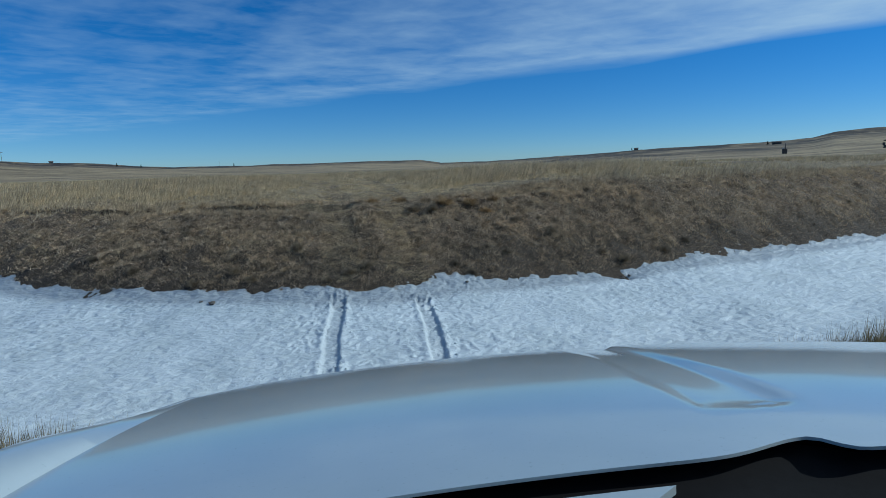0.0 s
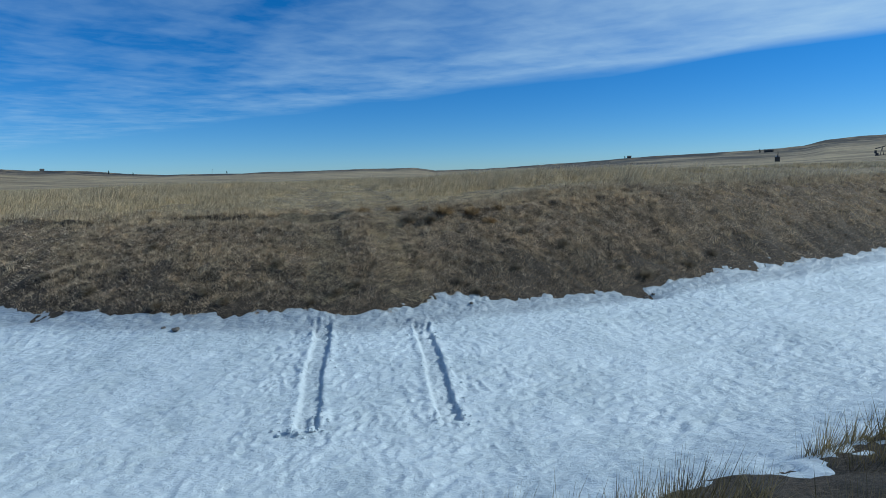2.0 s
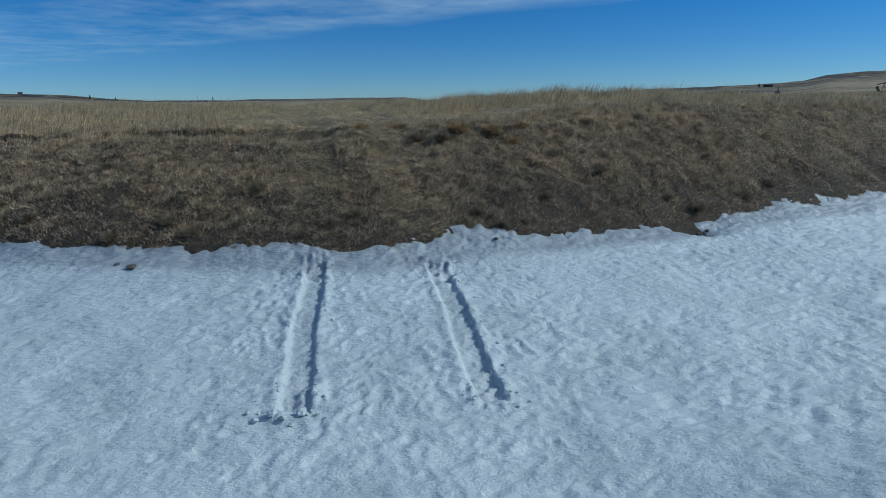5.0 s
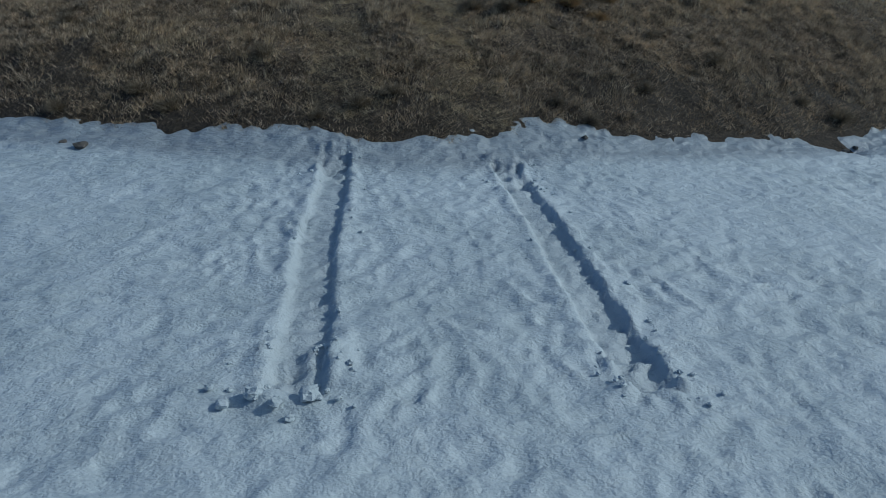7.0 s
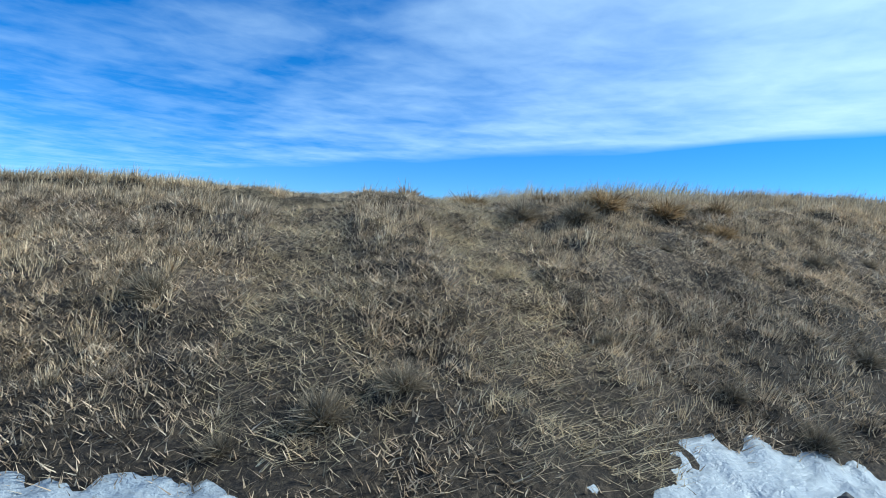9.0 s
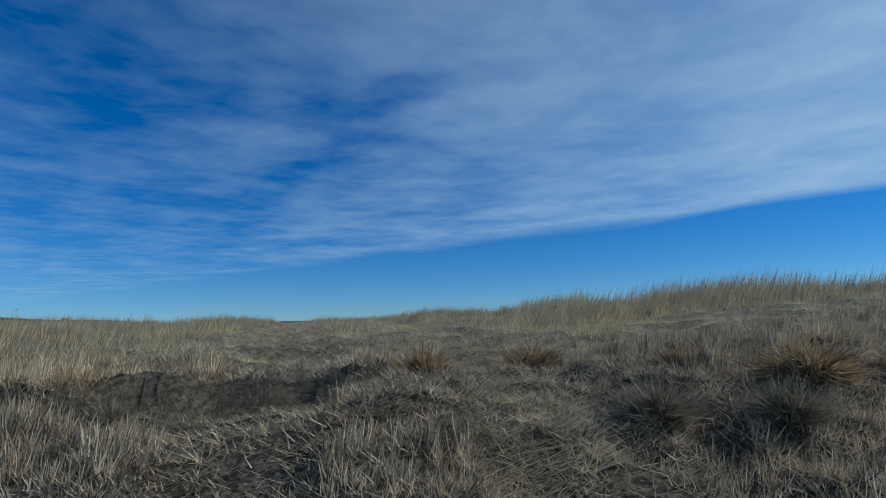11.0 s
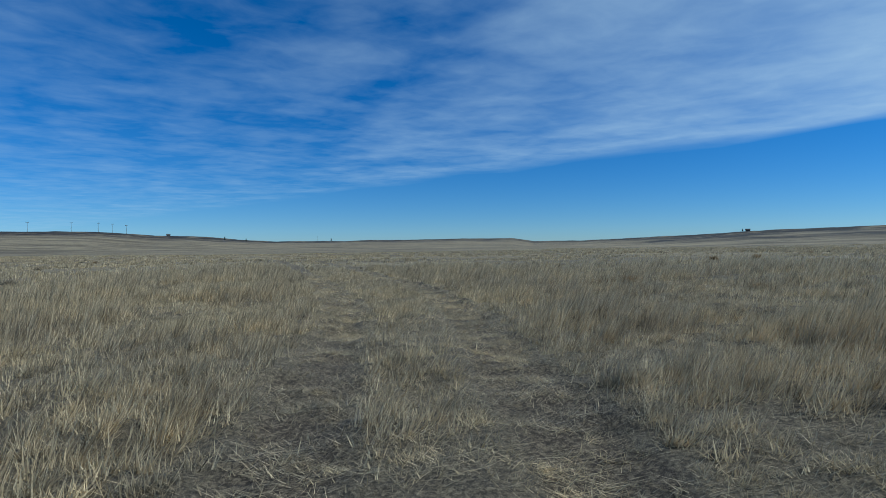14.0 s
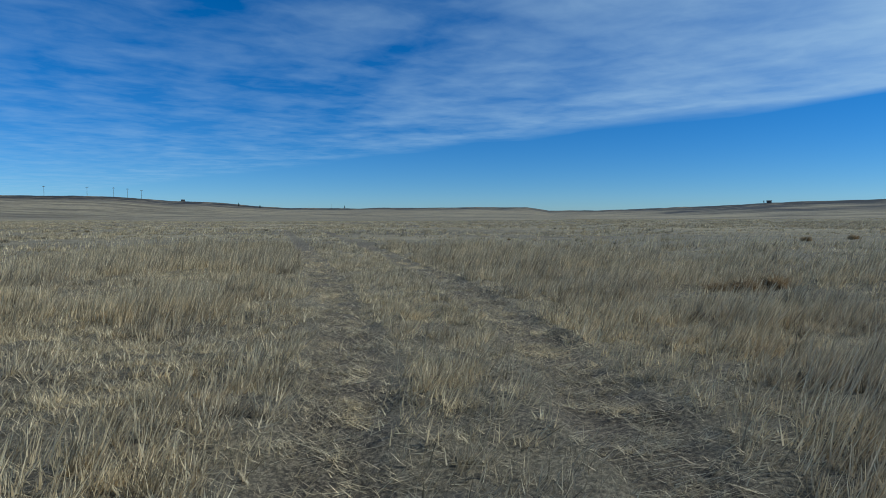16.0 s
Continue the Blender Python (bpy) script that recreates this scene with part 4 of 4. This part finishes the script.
def wheel(parent, x, y, side):
    w = part("wheel", rod(bmesh.new(), (x - 0.1 * side, y, -1.23), (x + 0.06 * side, y, -1.23), 0.10, sides=20), BLACK, parent)
    bm = bmesh.new()
    prof = [(0.245, -0.12), (0.36, -0.135), (0.405, -0.115), (0.42, -0.07), (0.42, 0.07), (0.405, 0.115), (0.36, 0.135), (0.245, 0.12)]
    rows = [[(x + px, y + r * math.cos(a), -1.23 + r * math.sin(a)) for r, px in prof] for a in [k * math.pi / 20 for k in range(41)]]
    loft(bm, rows)
    bmesh.ops.remove_doubles(bm, verts=bm.verts, dist=1e-4)
    shade(part("tyre", bm, RUBBER, w))
    bm = bmesh.new()
    for k in range(6):
        a = k * math.pi / 3
        rod(bm, (x + 0.08 * side, y, -1.23), (x + 0.09 * side, y + 0.22 * math.cos(a), -1.23 + 0.22 * math.sin(a)), 0.035, 0.028)
    prof = [(0.21, 0.02), (0.25, 0.10), (0.25, -0.10)]
    loft(bm, [[(x + px * side, y + r * math.cos(a), -1.23 + r * math.sin(a)) for r, px in prof] for a in [k * math.pi / 16 for k in range(33)]])
    part("rim", bm, CHROME, w)


def pickup_truck(at):
    t = thing("pickup_truck", "silver-white pickup truck with dusty creased hood beside a snowy ditch", "truck")
    # hood with its rolled nose
    rows = []
    for k in range(181):
        s = -1 + k / 90
        xr = s * HALF
        y0, y1 = float(hood_rear(xr)), float(hood_front(xr))
        row = []
        for j in range(41):
            y = y0 + (y1 - 0.05 - y0) * j / 40
            row.append((XC + xr, y, float(hood_height(np.array(XC + xr), np.array(y)))))
        zf = row[-1][2]
        for a in (0.35, 0.7, 1.05, 1.4, 1.57):
            row.append((XC + xr, y1 - 0.05 + 0.05 * math.sin(a), zf - 0.05 * (1 - math.cos(a)) - 0.008 * a))
        row.append((XC + xr, y1, zf - 0.14))
        rows.append(row)
    bm = bmesh.new()
    loft(bm, rows)
    thick(shade(part("hood", bm, PAINT, t, "dusty silver hood with a scooped crease"), 28), 0.004)
    for side in (-1, 1):
        # fender: crown beside the hood, flank with the wheel arch
        rows = []
        for j in range(49):
            f = j / 48
            y0, y1 = float(hood_rear(HALF)) - 0.02, float(hood_front(HALF)) + 0.02
            y = y0 + (y1 - y0) * f
            zs = float(hood_height(np.array(XC + side * HALF), np.array(min(y, y1 - 0.07)))) - 0.006 - 0.05 * max(0, f - 0.93) / 0.07
            bow = 0.05 * math.sin(math.pi * min(1, f * 1.05))
            crown = 0.075 * (1 - float(smooth(np.array((y - 0.7) / 0.5))))
            bottom = -1.02
            dy = y - 0.80
            if abs(dy) < 0.50:
                bottom = max(bottom, -1.23 + math.sqrt(0.25 - dy * dy))
            row = [(XC + side * (HALF + 0.006), y, zs - 0.02)]
            for g in range(7):
                a = g / 6 * math.pi / 2
                row.append((XC + side * (HALF + 0.008 + (BODY - HALF - 0.05 + bow) * math.sin(a)), y, zs - 0.085 * (1 - math.cos(a)) + crown * math.sin(a)))
            for g in range(1, 9):
                row.append((XC + side * (BODY - 0.03 + bow), y, zs - 0.085 + crown + (bottom - zs + 0.085 - crown) * g / 8))
            rows.append(row)
        bm = bmesh.new()
        loft(bm, rows)
        if side > 0:
            bmesh.ops.reverse_faces(bm, faces=bm.faces)
        thick(shade(part("fender", bm, PAINT, t), 60))
        # headlight, door, mirror, pillars
        xo = XC + side * (BODY - 0.03)
        lamp = part("headlight", box(bmesh.new(), XC + side * 0.94 - 0.15, XC + side * 0.94 + 0.15, 1.10, 1.31, -0.66, -0.46, 0.03), CHROME, t)
        part("lens", box(bmesh.new(), XC + side * 0.94 - 0.13, XC + side * 0.94 + 0.13, 1.311, 1.33, -0.64, -0.48, 0.01), AMBER, lamp)
        door = part("door", box(bmesh.new(), xo - 0.035, xo + 0.035, -0.98, 0.34, -1.0, -0.27, 0.02), PAINT, t)
        part("handle", box(bmesh.new(), xo + side * 0.036 - 0.012, xo + side * 0.036 + 0.03 * side + 0.001, -0.9, -0.7, -0.42, -0.38, 0.005), BLACK, door)
        part("rear_door", box(bmesh.new(), xo - 0.035, xo + 0.035, -1.75, -0.99, -1.0, -0.27, 0.02), PAINT, t)
        part("sill", box(bmesh.new(), xo - 0.06, xo + 0.02, -1.8, 0.34, -1.1, -1.0, 0.02), BLACK, t)
        part("windshield_pillar", rod(bmesh.new(), (xo - side * 0.06, 0.36, -0.27), (XC + side * 0.86, -0.42, 0.43), 0.04, 0.035), PAINT, t)
        part("door_pillar", rod(bmesh.new(), (xo - side * 0.03, -0.97, -0.28), (XC + side * 0.87, -0.95, 0.43), 0.045), PAINT, t)
        part("rear_pillar", rod(bmesh.new(), (xo - side * 0.03, -1.72, -0.28), (XC + side * 0.86, -1.62, 0.43), 0.06), PAINT, t)
        part("bed_side", box(bmesh.new(), xo - 0.05, xo + 0.03, -3.75, -1.82, -0.95, -0.33, 0.03), PAINT, t)
        mirror = part("mirror_arm", rod(bmesh.new(), (xo, 0.22, -0.24), (xo + side * 0.16, 0.2, -0.18), 0.02), BLACK, t)
        part("mirror_housing", box(bmesh.new(), xo + side * 0.24 - 0.09, xo + side * 0.24 + 0.09, 0.14, 0.24, -0.28, -0.02, 0.03), BLACK, mirror)
        wheel(t, XC + side * (BODY - 0.17), 0.80, side)
        wheel(t, XC + side * (BODY - 0.17), -2.85, side)
    part("roof", box(bmesh.new(), XC - 0.9, XC + 0.9, -1.68, -0.40, 0.40, 0.47, 0.03), PAINT, t)
    part("cab_rear_wall", box(bmesh.new(), XC - 1.08, XC + 1.08, -1.82, -1.76, -1.0, -0.25, 0.02), PAINT, t)
    part("cab_floor", box(bmesh.new(), XC - 1.08, XC + 1.08, -1.78, 0.42, -1.08, -1.0), BLACK, t)
    part("bed_floor", box(bmesh.new(), XC - 1.1, XC + 1.1, -3.7, -1.84, -0.84, -0.78), BLACK, t)
    part("tailgate", box(bmesh.new(), XC - 1.08, XC + 1.08, -3.80, -3.74, -0.92, -0.33, 0.02), PAINT, t)
    part("engine_bay", box(bmesh.new(), XC - 0.8, XC + 0.8, 0.46, 1.10, -1.0, -0.52, 0.02), BLACK, t)
    # cowl, wipers and dashboard below the open windshield frame
    rows = [[(XC + s * 1.06, float(hood_rear(s)) + dy, z - 0.03 * s * s) for s in [k / 15 - 1 for k in range(31)]] for dy, z in ((0.03, -0.285), (-0.02, -0.30), (-0.10, -0.305), (-0.13, -0.33))]
    bm = bmesh.new()
    loft(bm, rows)
    thick(shade(part("cowl", bm, BLACK, t, "black plastic cowl"), 60))
    # painted panel behind the rubber strip at the rear edge of the hood
    rows = [[(x - 0.09 * f, float(hood_rear(x - XC)) - 0.026 - 0.075 * f, -0.268 - 0.045 * (x - XC) ** 2 - 0.006 * f) for x in [-0.5 + 0.745 * k / 24 for k in range(25)]] for f in (0, 0.5, 1)]
    bm = bmesh.new()
    loft(bm, rows)
    bmesh.ops.reverse_faces(bm, faces=bm.faces)
    thick(part("cowl_panel", bm, PAINT, t, "silver painted panel below the windshield"), 0.01)
    for x0, x1 in ((0.02, 0.62), (0.72, 1.3)):
        arm = part("wiper", rod(bmesh.new(), (x1, 0.54, -0.29), (x0 + 0.25, 0.41, -0.285), 0.01, 0.007), BLACK, t)
        part("blade", rod(bmesh.new(), (x0, 0.36, -0.30), (x0 + 0.55, 0.44, -0.29), 0.008), RUBBER, arm)
    part("dashboard", box(bmesh.new(), XC - 1.0, XC + 1.0, -0.05, 0.40, -0.75, -0.34, 0.06), BLACK, t)
    for x in (XC - 0.5, XC + 0.5):
        seat = part("seat", box(bmesh.new(), x - 0.28, x + 0.28, -1.15, -0.6, -0.85, -0.62, 0.06), SEAT, t)
        part("backrest", box(bmesh.new(), x - 0.27, x + 0.27, -1.3, -1.14, -0.7, -0.12, 0.06), SEAT, seat)
    # front: grille, bumper
    grille = part("grille", box(bmesh.new(), XC - 0.70, XC + 0.70, 1.2, 1.42, -0.72, -0.46, 0.02), BLACK, t)
    for k in range(4):
        part("slat", box(bmesh.new(), XC - 0.69, XC + 0.69, 1.421, 1.45, -0.70 + k * 0.062, -0.68 + k * 0.062, 0.006), CHROME, grille)
    part("bumper", box(bmesh.new(), XC - 1.08, XC + 1.08, 1.16, 1.54, -1.02, -0.76, 0.05), CHROME, t)
    t.matrix_world = at
    return t


pickup_truck(Matrix.Translation((1.45, -0.11, 4.103)) @ pose(0, 0, 0, -2.6, -0.8, 0.2))
